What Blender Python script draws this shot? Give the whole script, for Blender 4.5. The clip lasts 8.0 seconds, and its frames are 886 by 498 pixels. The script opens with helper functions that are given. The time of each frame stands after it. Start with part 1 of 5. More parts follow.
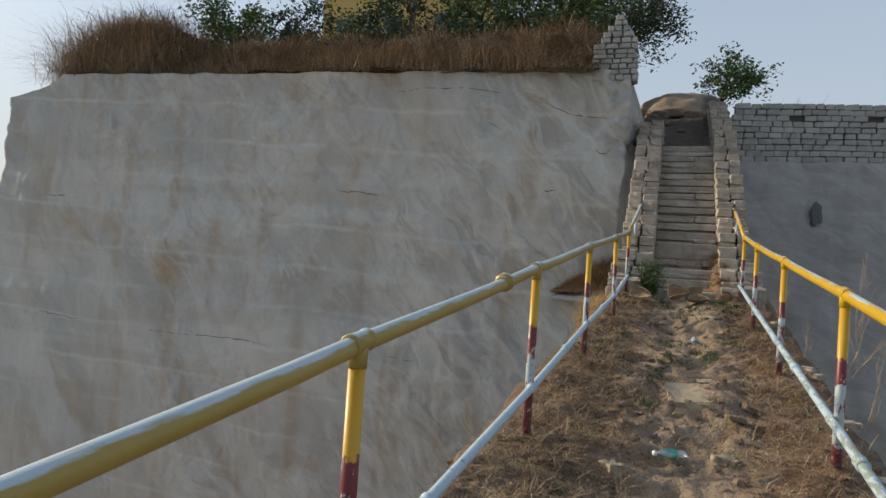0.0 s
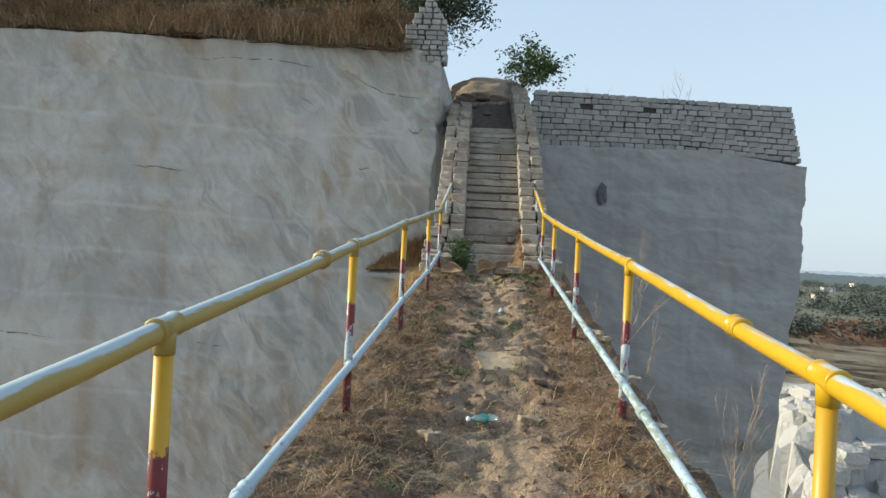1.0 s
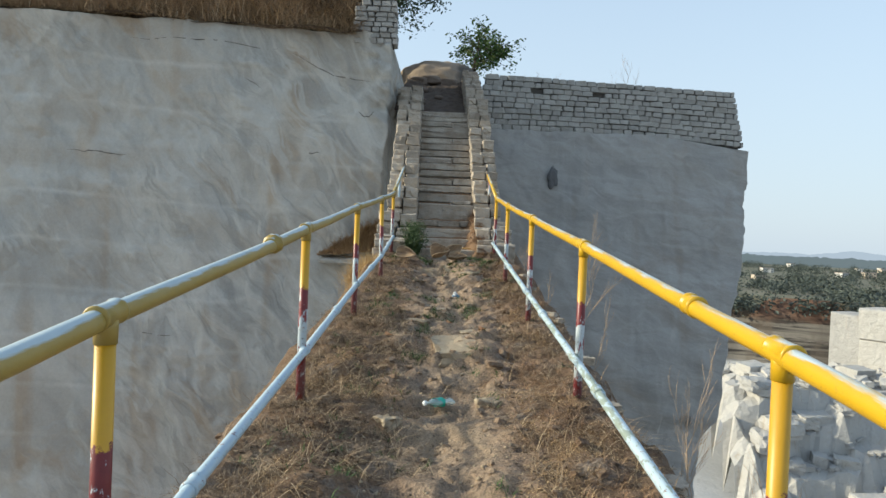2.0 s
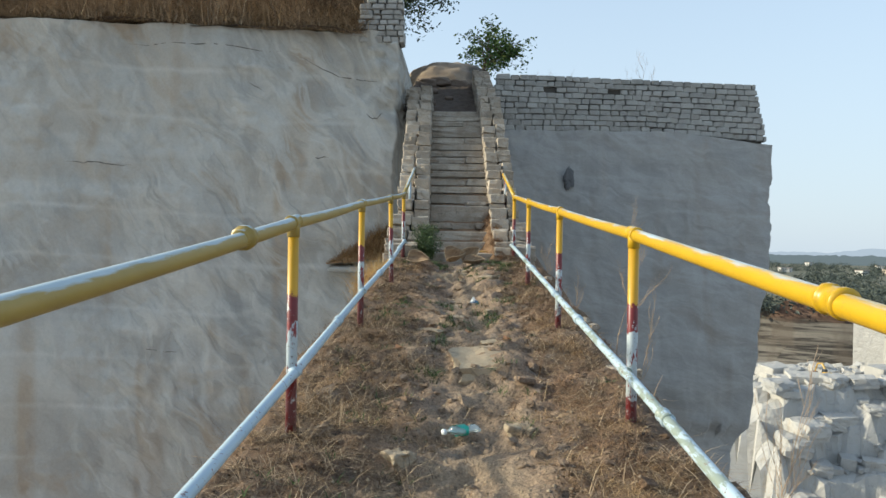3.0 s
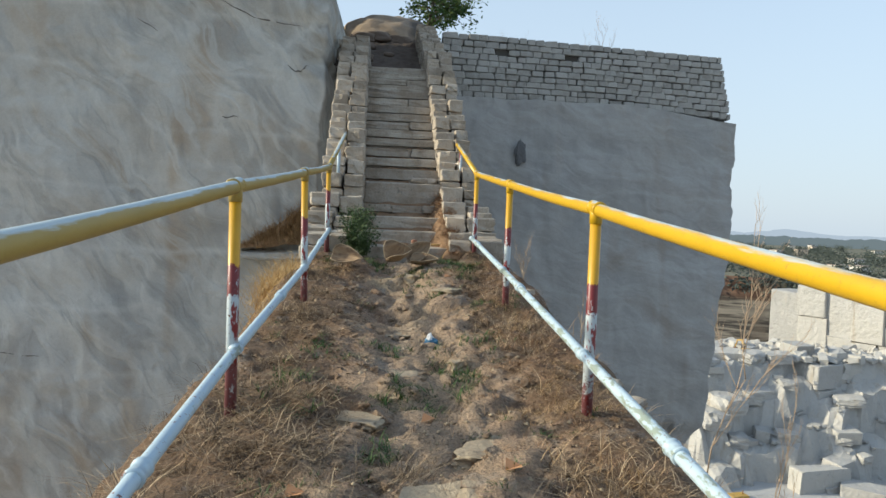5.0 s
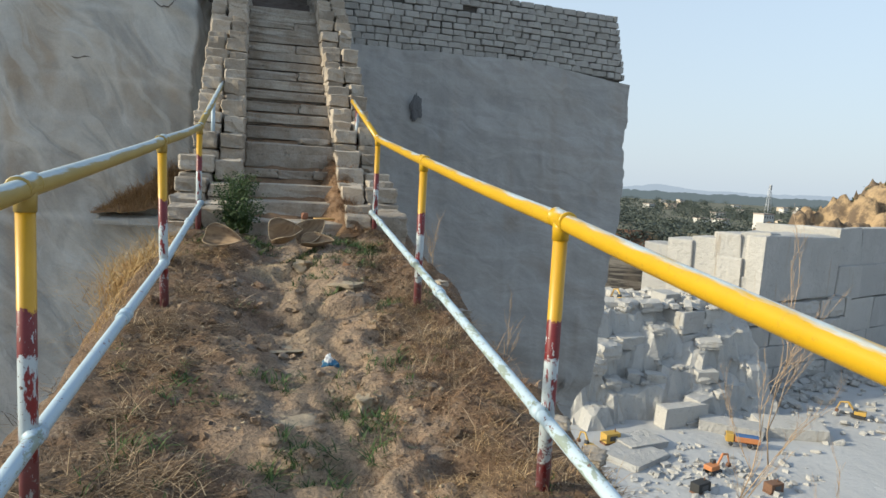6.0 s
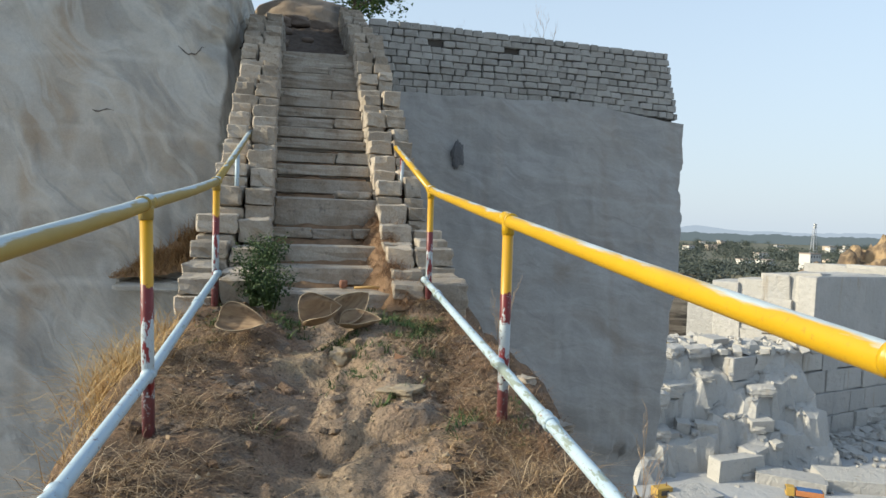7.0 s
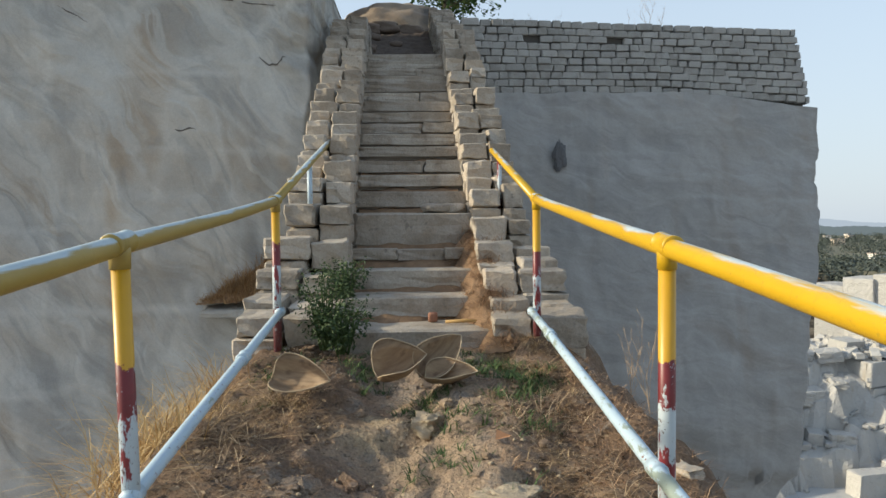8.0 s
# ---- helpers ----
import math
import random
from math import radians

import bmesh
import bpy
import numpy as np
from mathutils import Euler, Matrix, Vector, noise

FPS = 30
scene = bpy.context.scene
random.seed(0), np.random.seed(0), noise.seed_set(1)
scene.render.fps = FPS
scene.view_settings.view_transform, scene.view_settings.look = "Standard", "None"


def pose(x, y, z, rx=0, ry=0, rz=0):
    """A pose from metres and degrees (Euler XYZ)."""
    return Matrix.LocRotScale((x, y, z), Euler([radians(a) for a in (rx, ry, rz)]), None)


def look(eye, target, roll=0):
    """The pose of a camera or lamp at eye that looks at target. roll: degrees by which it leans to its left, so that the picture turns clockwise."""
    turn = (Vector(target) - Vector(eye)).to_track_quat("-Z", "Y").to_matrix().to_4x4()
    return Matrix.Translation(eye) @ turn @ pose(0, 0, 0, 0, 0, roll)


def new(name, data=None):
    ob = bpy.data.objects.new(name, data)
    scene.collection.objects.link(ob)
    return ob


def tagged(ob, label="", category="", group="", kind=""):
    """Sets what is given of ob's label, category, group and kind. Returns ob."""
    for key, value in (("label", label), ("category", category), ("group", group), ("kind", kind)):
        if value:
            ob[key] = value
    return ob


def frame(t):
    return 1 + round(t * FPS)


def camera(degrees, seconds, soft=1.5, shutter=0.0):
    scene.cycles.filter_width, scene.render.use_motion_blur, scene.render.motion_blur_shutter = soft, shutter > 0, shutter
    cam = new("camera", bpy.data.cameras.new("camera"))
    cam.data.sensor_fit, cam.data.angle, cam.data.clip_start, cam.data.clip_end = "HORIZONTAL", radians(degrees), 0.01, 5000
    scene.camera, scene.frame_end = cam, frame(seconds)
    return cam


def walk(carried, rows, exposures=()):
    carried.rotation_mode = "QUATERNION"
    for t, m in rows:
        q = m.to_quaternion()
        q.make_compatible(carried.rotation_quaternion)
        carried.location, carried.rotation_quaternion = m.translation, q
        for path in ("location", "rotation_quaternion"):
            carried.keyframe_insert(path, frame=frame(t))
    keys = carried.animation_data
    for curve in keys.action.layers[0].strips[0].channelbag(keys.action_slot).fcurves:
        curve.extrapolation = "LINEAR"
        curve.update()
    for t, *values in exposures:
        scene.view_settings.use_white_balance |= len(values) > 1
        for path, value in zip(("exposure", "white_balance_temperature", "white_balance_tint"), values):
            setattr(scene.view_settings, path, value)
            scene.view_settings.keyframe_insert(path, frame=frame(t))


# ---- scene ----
cam = camera(67.3, 8.0)

PATH = [
    (0, (0.034, -4.075, 0.999), (-0.662, -2.2, 1.036), 3.9),
    (0.5, (-0.011, -3.997, 0.986), (-0.309, -2.02, 1.002), 3.9),
    (1, (0.01, -4.051, 0.988), (-0.143, -2.057, 0.994), 3.0),
    (1.5, (-0.002, -4.027, 0.979), (-0.061, -2.029, 0.949), 2.9),
    (1.7, (-0.015, -4.054, 0.983), (-0.035, -2.054, 0.955), 3.1),
    (2.8, (0.023, -3.456, 0.904), (-0.011, -1.456, 0.853), 0.8),
    (3, (-0.031, -3.259, 0.891), (-0.081, -1.26, 0.883), 0.9),
    (3.5, (-0.1, -2.684, 0.909), (0.074, -0.692, 0.856), 1.5),
    (4, (-0.171, -2.007, 0.984), (-0.039, -0.012, 0.931), 1.8),
    (4.2, (-0.229, -1.681, 0.995), (-0.083, 0.312, 0.942), 3.1),
    (5.3, (-0.128, -0.431, 1.23), (0.035, 1.558, 1.112), 1.7),
    (5.5, (-0.137, -0.242, 1.302), (0.082, 1.741, 1.16), 2.1),
    (6, (-0.155, 0.215, 1.336), (0.326, 2.144, 1.119), 3.1),
    (6.5, (-0.142, 0.868, 1.347), (0.14, 2.803, 0.926), 2.1),
    (7, (-0.126, 1.51, 1.416), (0.246, 3.473, 1.334), 1.7),
    (7.5, (-0.013, 2.113, 1.546), (0.314, 4.075, 1.752), -3.6),
    (8, (0.021, 2.594, 1.499), (0.091, 4.592, 1.432), -0.6),
]
walk(cam, [(t, look(eye, target, roll)) for t, eye, target, roll in PATH],
     exposures=[(0, 0.5, 6300, 6), (0.5, 0.93, 6030, 1), (1.0, 0.95, 6000, 0), (1.5, 0.94, 5950, 0), (3.0, 0.97, 5950, 0), (4.2, 0.91, 5950, 1), (5.5, 0.93, 5950, 1), (6, 0.86, 6000, 2), (7, 0.93, 6000, 2), (7.5, 0.86, 6080, 2), (8, 0.9, 6150, 3)])

# ---- world and sun ----
SUN_EL, SUN_AZ = radians(21), radians(88)  # azimuth from +y towards -x
world = bpy.data.worlds.new("sky")
scene.world = world
world.use_nodes = True
wn = world.node_tree
sky = wn.nodes.new("ShaderNodeTexSky")
sky.sky_type = "NISHITA"
sky.sun_disc = False
sky.sun_elevation = SUN_EL
sky.sun_rotation = -SUN_AZ
sky.air_density, sky.dust_density, sky.ozone_density = 1.0, 1.5, 1.0
wn.nodes["Background"].inputs["Strength"].default_value = 0.15
# pale haze that thickens towards the horizon
wc = wn.nodes.new("ShaderNodeTexCoord")
ws = wn.nodes.new("ShaderNodeSeparateXYZ")
wn.links.new(wc.outputs["Generated"], ws.inputs[0])
wr = wn.nodes.new("ShaderNodeMapRange")
wr.interpolation_type = "SMOOTHSTEP"
for key, value in (("From Min", -0.05), ("From Max", 0.75), ("To Min", 0.92), ("To Max", 0.35)):
    wr.inputs[key].default_value = value
wn.links.new(ws.outputs[2], wr.inputs["Value"])
wm = wn.nodes.new("ShaderNodeMix")
wm.data_type = "RGBA"
wm.inputs[7].default_value = (2.48, 2.58, 2.82, 1)
wn.links.new(wr.outputs[0], wm.inputs[0])
wn.links.new(sky.outputs[0], wm.inputs[6])
wn.links.new(wm.outputs[2], wn.nodes["Background"].inputs["Color"])
sun_data = bpy.data.lights.new("sun", "SUN")
sun_data.energy, sun_data.angle, sun_data.color = 3.0, radians(3.0), (1.0, 0.83, 0.62)
sun = new("sun", sun_data)
sun_dir = Vector((-math.sin(SUN_AZ) * math.cos(SUN_EL), math.cos(SUN_AZ) * math.cos(SUN_EL), math.sin(SUN_EL)))
sun.matrix_world = look(sun_dir * 50, (0, 0, 0))


# ---- materials ----
class Nodes:
    """A short way to write node materials."""

    def __init__(self, name, rough=0.85, metal=0.0):
        self.mat = bpy.data.materials.new(name)
        self.mat.use_nodes = True
        self.t = self.mat.node_tree
        self.b = self.t.nodes["Principled BSDF"]
        self.b.inputs["Roughness"].default_value = rough
        self.b.inputs["Metallic"].default_value = metal

    def put(self, node, key, value):
        if isinstance(value, bpy.types.NodeSocket):
            self.t.links.new(value, node.inputs[key])
        else:
            node.inputs[key].default_value = value

    def coords(self, kind="Object", scale=(1, 1, 1)):
        c = self.t.nodes.new("ShaderNodeTexCoord")
        m = self.t.nodes.new("ShaderNodeMapping")
        m.inputs["Scale"].default_value = scale
        self.t.links.new(c.outputs[kind], m.inputs["Vector"])
        return m.outputs[0]

    def place(self, scale=(1, 1, 1), turn=0.0):
        g = self.t.nodes.new("ShaderNodeNewGeometry")
        m = self.t.nodes.new("ShaderNodeMapping")
        m.inputs["Scale"].default_value = scale
        turned = self.t.nodes.new("ShaderNodeMapping")
        turned.inputs["Rotation"].default_value = (0, radians(turn), 0)
        self.t.links.new(g.outputs["Position"], turned.inputs["Vector"])
        self.t.links.new(turned.outputs[0], m.inputs["Vector"])
        return m.outputs[0]

    def noise(self, vec, scale, detail=5, rough=0.6, warp=0.0):
        n = self.t.nodes.new("ShaderNodeTexNoise")
        self.t.links.new(vec, n.inputs["Vector"])
        for k, v in (("Scale", scale), ("Detail", detail), ("Roughness", rough), ("Distortion", warp)):
            n.inputs[k].default_value = v
        return n.outputs["Fac"]

    def warp(self, vec, scale, amount):
        """vec pushed about by a soft coloured noise."""
        t = self.t.nodes.new("ShaderNodeTexNoise")
        self.t.links.new(vec, t.inputs["Vector"])
        t.inputs["Scale"].default_value, t.inputs["Detail"].default_value = scale, 2.0
        out = vec
        for op, other in (("SUBTRACT", (0.5, 0.5, 0.5)), ("SCALE", amount), ("ADD", vec)):
            m = self.t.nodes.new("ShaderNodeVectorMath")
            m.operation = op
            self.t.links.new(t.outputs["Color"] if op == "SUBTRACT" else out, m.inputs[0])
            if op == "SCALE":
                m.inputs["Scale"].default_value = other
            else:
                self.put(m, 1, other)
            out = m.outputs[0]
        return out

    def turned(self, vec, turn, scale):
        a = self.t.nodes.new("ShaderNodeMapping")
        a.inputs["Rotation"].default_value = (0, radians(turn), 0)
        b = self.t.nodes.new("ShaderNodeMapping")
        b.inputs["Scale"].default_value = scale
        self.t.links.new(vec, a.inputs["Vector"])
        self.t.links.new(a.outputs[0], b.inputs["Vector"])
        return b.outputs[0]

    def vor(self, vec, scale, feature="F1"):
        n = self.t.nodes.new("ShaderNodeTexVoronoi")
        n.feature = feature
        self.t.links.new(vec, n.inputs["Vector"])
        n.inputs["Scale"].default_value = scale
        return n.outputs["Distance"]

    def ramp(self, fac, *stops):
        r = self.t.nodes.new("ShaderNodeValToRGB")
        while len(r.color_ramp.elements) < len(stops):
            r.color_ramp.elements.new(0.5)
        for e, (p, c) in zip(r.color_ramp.elements, stops):
            e.position = p
            e.color = (*c, 1) if isinstance(c, tuple) else (c, c, c, 1)
        self.t.links.new(fac, r.inputs["Fac"])
        return r.outputs["Color"]

    def mix(self, fac, a, b, blend="MIX"):
        m = self.t.nodes.new("ShaderNodeMix")
        m.data_type, m.blend_type = "RGBA", blend
        self.put(m, 0, fac)
        for k, v in ((6, a), (7, b)):
            self.put(m, k, (*v, 1) if isinstance(v, tuple) and len(v) == 3 else v)
        return m.outputs[2]

    def math(self, op, a, b=0.0):
        m = self.t.nodes.new("ShaderNodeMath")
        m.operation = op
        self.put(m, 0, a)
        self.put(m, 1, b)
        return m.outputs[0]

    def axis(self, vec, k):
        s = self.t.nodes.new("ShaderNodeSeparateXYZ")
        self.t.links.new(vec, s.inputs[0])
        return s.outputs[k]

    def up(self):
        return self.axis(self.t.nodes.new("ShaderNodeNewGeometry").outputs["Normal"], 2)

    def rnd(self):
        return self.t.nodes.new("ShaderNodeObjectInfo").outputs["Random"]

    def island(self):
        return self.t.nodes.new("ShaderNodeNewGeometry").outputs["Random Per Island"]

    def done(self, color, bump=None, strength=0.4, dist=0.02, rough=None):
        self.put(self.b, "Base Color", (*color, 1) if isinstance(color, tuple) else color)
        if rough is not None:
            self.put(self.b, "Roughness", rough)
        if bump is not None:
            n = self.t.nodes.new("ShaderNodeBump")
            n.inputs["Strength"].default_value, n.inputs["Distance"].default_value = strength, dist
            self.t.links.new(bump, n.inputs["Height"])
            self.t.links.new(n.outputs[0], self.b.inputs["Normal"])
        return self.mat


def cliff_material(name, base, light, warm, stain, relief, turn, amount):
    """Split granite: flame-like curved flakes along the turn, pale lift lines, runs of stain."""
    n = Nodes(name, 0.9)
    p = n.place()
    flow = n.warp(p, 0.42, 1.5)
    broad = n.noise(p, 0.22, 4, 0.55, 0.8)
    streak = n.noise(n.place((0.9, 0.9, 0.06)), 1.3, 4, 0.6, 0.3)
    bands = n.noise(n.place((0.07, 0.3, 0.75)), 1.0, 3, 0.55, 0.4)
    grain = n.noise(p, 60, 3, 0.7)
    speck = n.noise(p, 14, 4, 0.7)
    c = n.mix(n.ramp(broad, (0.35, 0.0), (0.65, 1.0)), base, warm)
    c = n.mix(n.ramp(bands, (0.5, 0.0), (0.62, 0.6)), c, light)
    c = n.mix(n.ramp(streak, (0.56, 0.0), (0.72, 0.45)), c, light)
    c = n.mix(n.ramp(n.noise(n.place((1.4, 1.4, 0.05)), 0.9, 2, 0.5), (0.57, 0.0), (0.70, 0.6)), c, stain)
    c = n.mix(n.ramp(n.noise(n.place((1.1, 1.1, 0.04)), 1.4, 3, 0.6), (0.60, 0.0), (0.72, 0.4)), c, tuple(0.78 * v for v in base))
    # curved flakes, their lit ridges and shaded hollows put into the colour
    side = n.math("MULTIPLY", n.math("ADD", n.axis(p, 0), 10.0), 0.02)
    mask = n.ramp(n.math("ADD", n.noise(p, 0.3, 4, 0.6), side), (0.42, 0.0), (0.60, 1.0))
    scallop = n.vor(n.turned(flow, turn, (0.42, 0.6, 1.0)), 0.75)
    chipped = n.vor(n.turned(n.warp(p, 1.1, 0.7), turn + 8, (0.5, 0.7, 1.0)), 1.7)
    rim = n.vor(n.turned(flow, turn, (0.42, 0.6, 1.0)), 0.75, "DISTANCE_TO_EDGE")
    flame = n.noise(n.turned(flow, turn, (0.32, 0.7, 1.25)), 0.8, 4, 0.55, 0.5)
    c = n.mix(n.ramp(flame, (0.52, 0.0), (0.60, amount * 0.8)), c, light)
    c = n.mix(n.ramp(flame, (0.36, amount * 0.7), (0.45, 0.0)), c, tuple(0.76 * v for v in base))
    c = n.mix(n.math("MULTIPLY", n.ramp(rim, (0.0, amount * 0.9), (0.05, 0.0)), mask), c, tuple(1.1 * v for v in light))
    line = n.math("ABSOLUTE", n.math("SUBTRACT", n.noise(n.turned(flow, turn + 5, (0.34, 0.7, 1.2)), 1.0, 3, 0.5, 0.6), 0.47))
    c = n.mix(n.math("MULTIPLY", n.ramp(line, (0.0, amount * 0.5), (0.035, 0.0)), mask), c, tuple(0.74 * v for v in base))
    lick = n.noise(n.turned(n.warp(p, 0.8, 0.9), turn, (0.36, 0.7, 1.5)), 1.7, 3, 0.5, 0.9)
    c = n.mix(n.math("MULTIPLY", n.ramp(lick, (0.54, 0.0), (0.60, amount * 0.9)), mask), c, tuple(1.05 * v for v in light))
    c = n.mix(n.math("MULTIPLY", n.ramp(lick, (0.38, amount * 0.8), (0.44, 0.0)), mask), c, tuple(0.72 * v for v in base))
    rust = n.noise(n.turned(flow, turn, (0.4, 0.7, 1.1)), 0.5, 5, 0.62, 0.4)
    c = n.mix(n.ramp(rust, (0.57, 0.0), (0.68, 0.7)), c, stain)
    # pale lines left by each lift of the cut
    level = n.math("ADD", n.axis(p, 2), n.math("MULTIPLY", n.axis(p, 0), 0.035))
    level = n.math("ADD", level, n.math("MULTIPLY", n.noise(n.place((1, 1, 0)), 0.25, 3), 0.7))
    gap = n.math("ABSOLUTE", n.math("SUBTRACT", n.math("FRACT", n.math("MULTIPLY", level, 0.88)), 0.5))
    faint = n.ramp(n.noise(n.place((0.35, 0.3, 0.8)), 0.8, 4, 0.6), (0.40, 0.0), (0.60, 1.0))
    c = n.mix(n.math("MULTIPLY", n.ramp(gap, (0.0, amount), (0.08, 0.0)), faint), c, tuple(1.1 * v for v in light))
    c = n.mix(0.35, c, n.ramp(grain, (0.3, 0.6), (0.7, 1.0)), "MULTIPLY")
    c = n.mix(0.3, c, n.ramp(speck, (0.3, 0.7), (0.62, 1.0)), "MULTIPLY")
    h = n.math("MULTIPLY", n.math("MULTIPLY", scallop, mask), 0.75)
    h = n.math("ADD", h, n.math("MULTIPLY", n.math("MULTIPLY", chipped, mask), 0.22))
    h = n.math("ADD", h, n.math("ADD", n.math("MULTIPLY", flame, 0.35), n.math("MULTIPLY", n.math("MULTIPLY", lick, mask), 0.5)))
    h = n.math("ADD", h, n.math("ADD", n.math("MULTIPLY", n.noise(p, 5, 5, 0.6), 0.12), n.math("MULTIPLY", grain, 0.02)))
    return n.done(c, h, relief, 0.26)


M = {}
M["cliff"] = cliff_material("warm_granite", (0.43, 0.417, 0.38), (0.57, 0.55, 0.495), (0.49, 0.443, 0.372), (0.40, 0.30, 0.195), 0.75, -52, 0.55)
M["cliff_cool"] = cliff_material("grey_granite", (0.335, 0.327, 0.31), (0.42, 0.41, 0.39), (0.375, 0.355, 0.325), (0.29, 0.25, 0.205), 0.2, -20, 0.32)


def soil_material():
    n = Nodes("dry_soil", 0.95)
    p = n.place()
    big = n.noise(p, 1.7, 5, 0.6, 0.4)
    mid = n.noise(p, 9, 5, 0.65)
    fine = n.noise(p, 70, 4, 0.7)
    c = n.mix(n.ramp(big, (0.4, 0.0), (0.6, 1.0)), (0.33, 0.225, 0.152), (0.475, 0.338, 0.222))
    c = n.mix(n.ramp(n.noise(p, 1.1, 4, 0.6, 0.6), (0.56, 0.0), (0.64, 0.85)), c, (0.50, 0.385, 0.24))
    # leaf litter and roots on the shoulders, bare trodden soil between
    x = n.axis(p, 0)
    off = n.math("ABSOLUTE", n.math("SUBTRACT", x, 0.08))
    litter = n.math("ADD", off, n.math("MULTIPLY", n.math("SUBTRACT", n.noise(p, 2.6, 5, 0.65), 0.5), 1.5))
    c = n.mix(n.ramp(litter, (0.38, 0.0), (0.58, 0.8)), c, n.mix(mid, (0.10, 0.061, 0.036), (0.31, 0.185, 0.10)))
    # pale dust where feet keep the middle bare
    trod = n.math("ADD", off, n.math("MULTIPLY", n.math("SUBTRACT", n.noise(p, 3.3, 4, 0.6), 0.5), 0.7))
    c = n.mix(n.ramp(trod, (0.14, 0.75), (0.36, 0.0)), c, n.mix(big, (0.40, 0.297, 0.205), (0.52, 0.387, 0.258)))
    c = n.mix(n.ramp(mid, (0.52, 0.0), (0.66, 0.5)), c, (0.19, 0.155, 0.12))
    c = n.mix(n.ramp(n.noise(p, 3.1, 5, 0.7, 0.3), (0.56, 0.0), (0.64, 0.55)), c, (0.33, 0.29, 0.245))
    c = n.mix(n.ramp(n.noise(p, 26, 4, 0.7), (0.58, 0.0), (0.68, 0.8)), c, (0.06, 0.045, 0.032))
    c = n.mix(0.8, c, n.ramp(fine, (0.32, 0.42), (0.66, 1.1)), "MULTIPLY")
    crust = n.vor(n.warp(p, 6, 0.12), 22)
    h = n.math("ADD", n.math("ADD", n.math("MULTIPLY", mid, 0.7), n.math("MULTIPLY", fine, 0.35)), n.math("MULTIPLY", crust, 0.25))
    return n.done(c, h, 1.0, 0.07)


def stone_material(name, a, b, lichen):
    n = Nodes(name, 0.9)
    p = n.place()
    c = n.mix(n.rnd(), a, b)
    c = n.mix(n.ramp(n.noise(p, 4.0, 4, 0.6), (0.45, 0.0), (0.65, 0.7)), c, lichen)
    grain = n.noise(p, 55, 4, 0.75)
    c = n.mix(0.55, c, n.ramp(grain, (0.3, 0.5), (0.7, 1.0)), "MULTIPLY")
    c = n.mix(n.ramp(n.noise(p, 13, 3, 0.6), (0.62, 0.0), (0.75, 0.6)), c, (0.10, 0.085, 0.07))
    return n.done(c, n.math("ADD", n.noise(p, 12, 5, 0.6), n.math("MULTIPLY", grain, 0.3)), 0.6, 0.04)


M["soil"] = soil_material()
M["block"] = stone_material("cut_granite_block", (0.54, 0.455, 0.355), (0.30, 0.255, 0.20), (0.52, 0.47, 0.40))
M["step"] = stone_material("worn_granite_step", (0.50, 0.44, 0.36), (0.38, 0.33, 0.27), (0.27, 0.215, 0.155))
M["masonry"] = stone_material("rough_granite_masonry", (0.45, 0.43, 0.395), (0.31, 0.295, 0.265), (0.47, 0.455, 0.42))


def quarry_material():
    n = Nodes("fresh_white_granite", 0.95)
    p = n.place()
    c = n.mix(n.rnd(), (0.47, 0.45, 0.41), (0.37, 0.36, 0.34))
    c = n.mix(n.ramp(n.noise(p, 0.16, 4, 0.6), (0.45, 0.0), (0.62, 0.6)), c, (0.45, 0.435, 0.41))
    c = n.mix(n.ramp(n.noise(n.place((1, 1, 0.12)), 0.5, 4, 0.6), (0.6, 0.0), (0.7, 0.5)), c, (0.34, 0.28, 0.20))
    c = n.mix(n.ramp(n.noise(p, 0.9, 5, 0.7), (0.58, 0.0), (0.7, 0.5)), c, (0.25, 0.245, 0.235))
    return n.done(c, n.noise(p, 0.8, 6, 0.65), 0.9, 0.6)


M["white_stone"] = quarry_material()


def plain(name, color, rough=0.8, spread=0.25, scale=20.0, metal=0.0, bump=0.25):
    n = Nodes(name, rough, metal)
    p = n.coords()
    f = n.noise(p, scale, 4, 0.6)
    dark = tuple(v * (1 - spread) for v in color)
    light = tuple(min(1.0, v * (1 + spread)) for v in color)
    return n.done(n.mix(f, dark, light), n.noise(p, scale * 3, 3, 0.6), bump, 0.01)


M["path_rock"] = stone_material("dusty_path_stone", (0.42, 0.33, 0.22), (0.36, 0.30, 0.22), (0.46, 0.38, 0.26))
M["dark_rock"] = plain("soiled_rock", (0.17, 0.13, 0.10), 0.95, 0.4, 8)
M["crack"] = plain("crack_shadow", (0.13, 0.115, 0.10), 0.95)
M["mortar"] = plain("dark_joint", (0.09, 0.082, 0.072), 0.95)
M["dark_earth"] = plain("dark_leaf_litter", (0.085, 0.06, 0.042), 0.95, 0.6, 6)


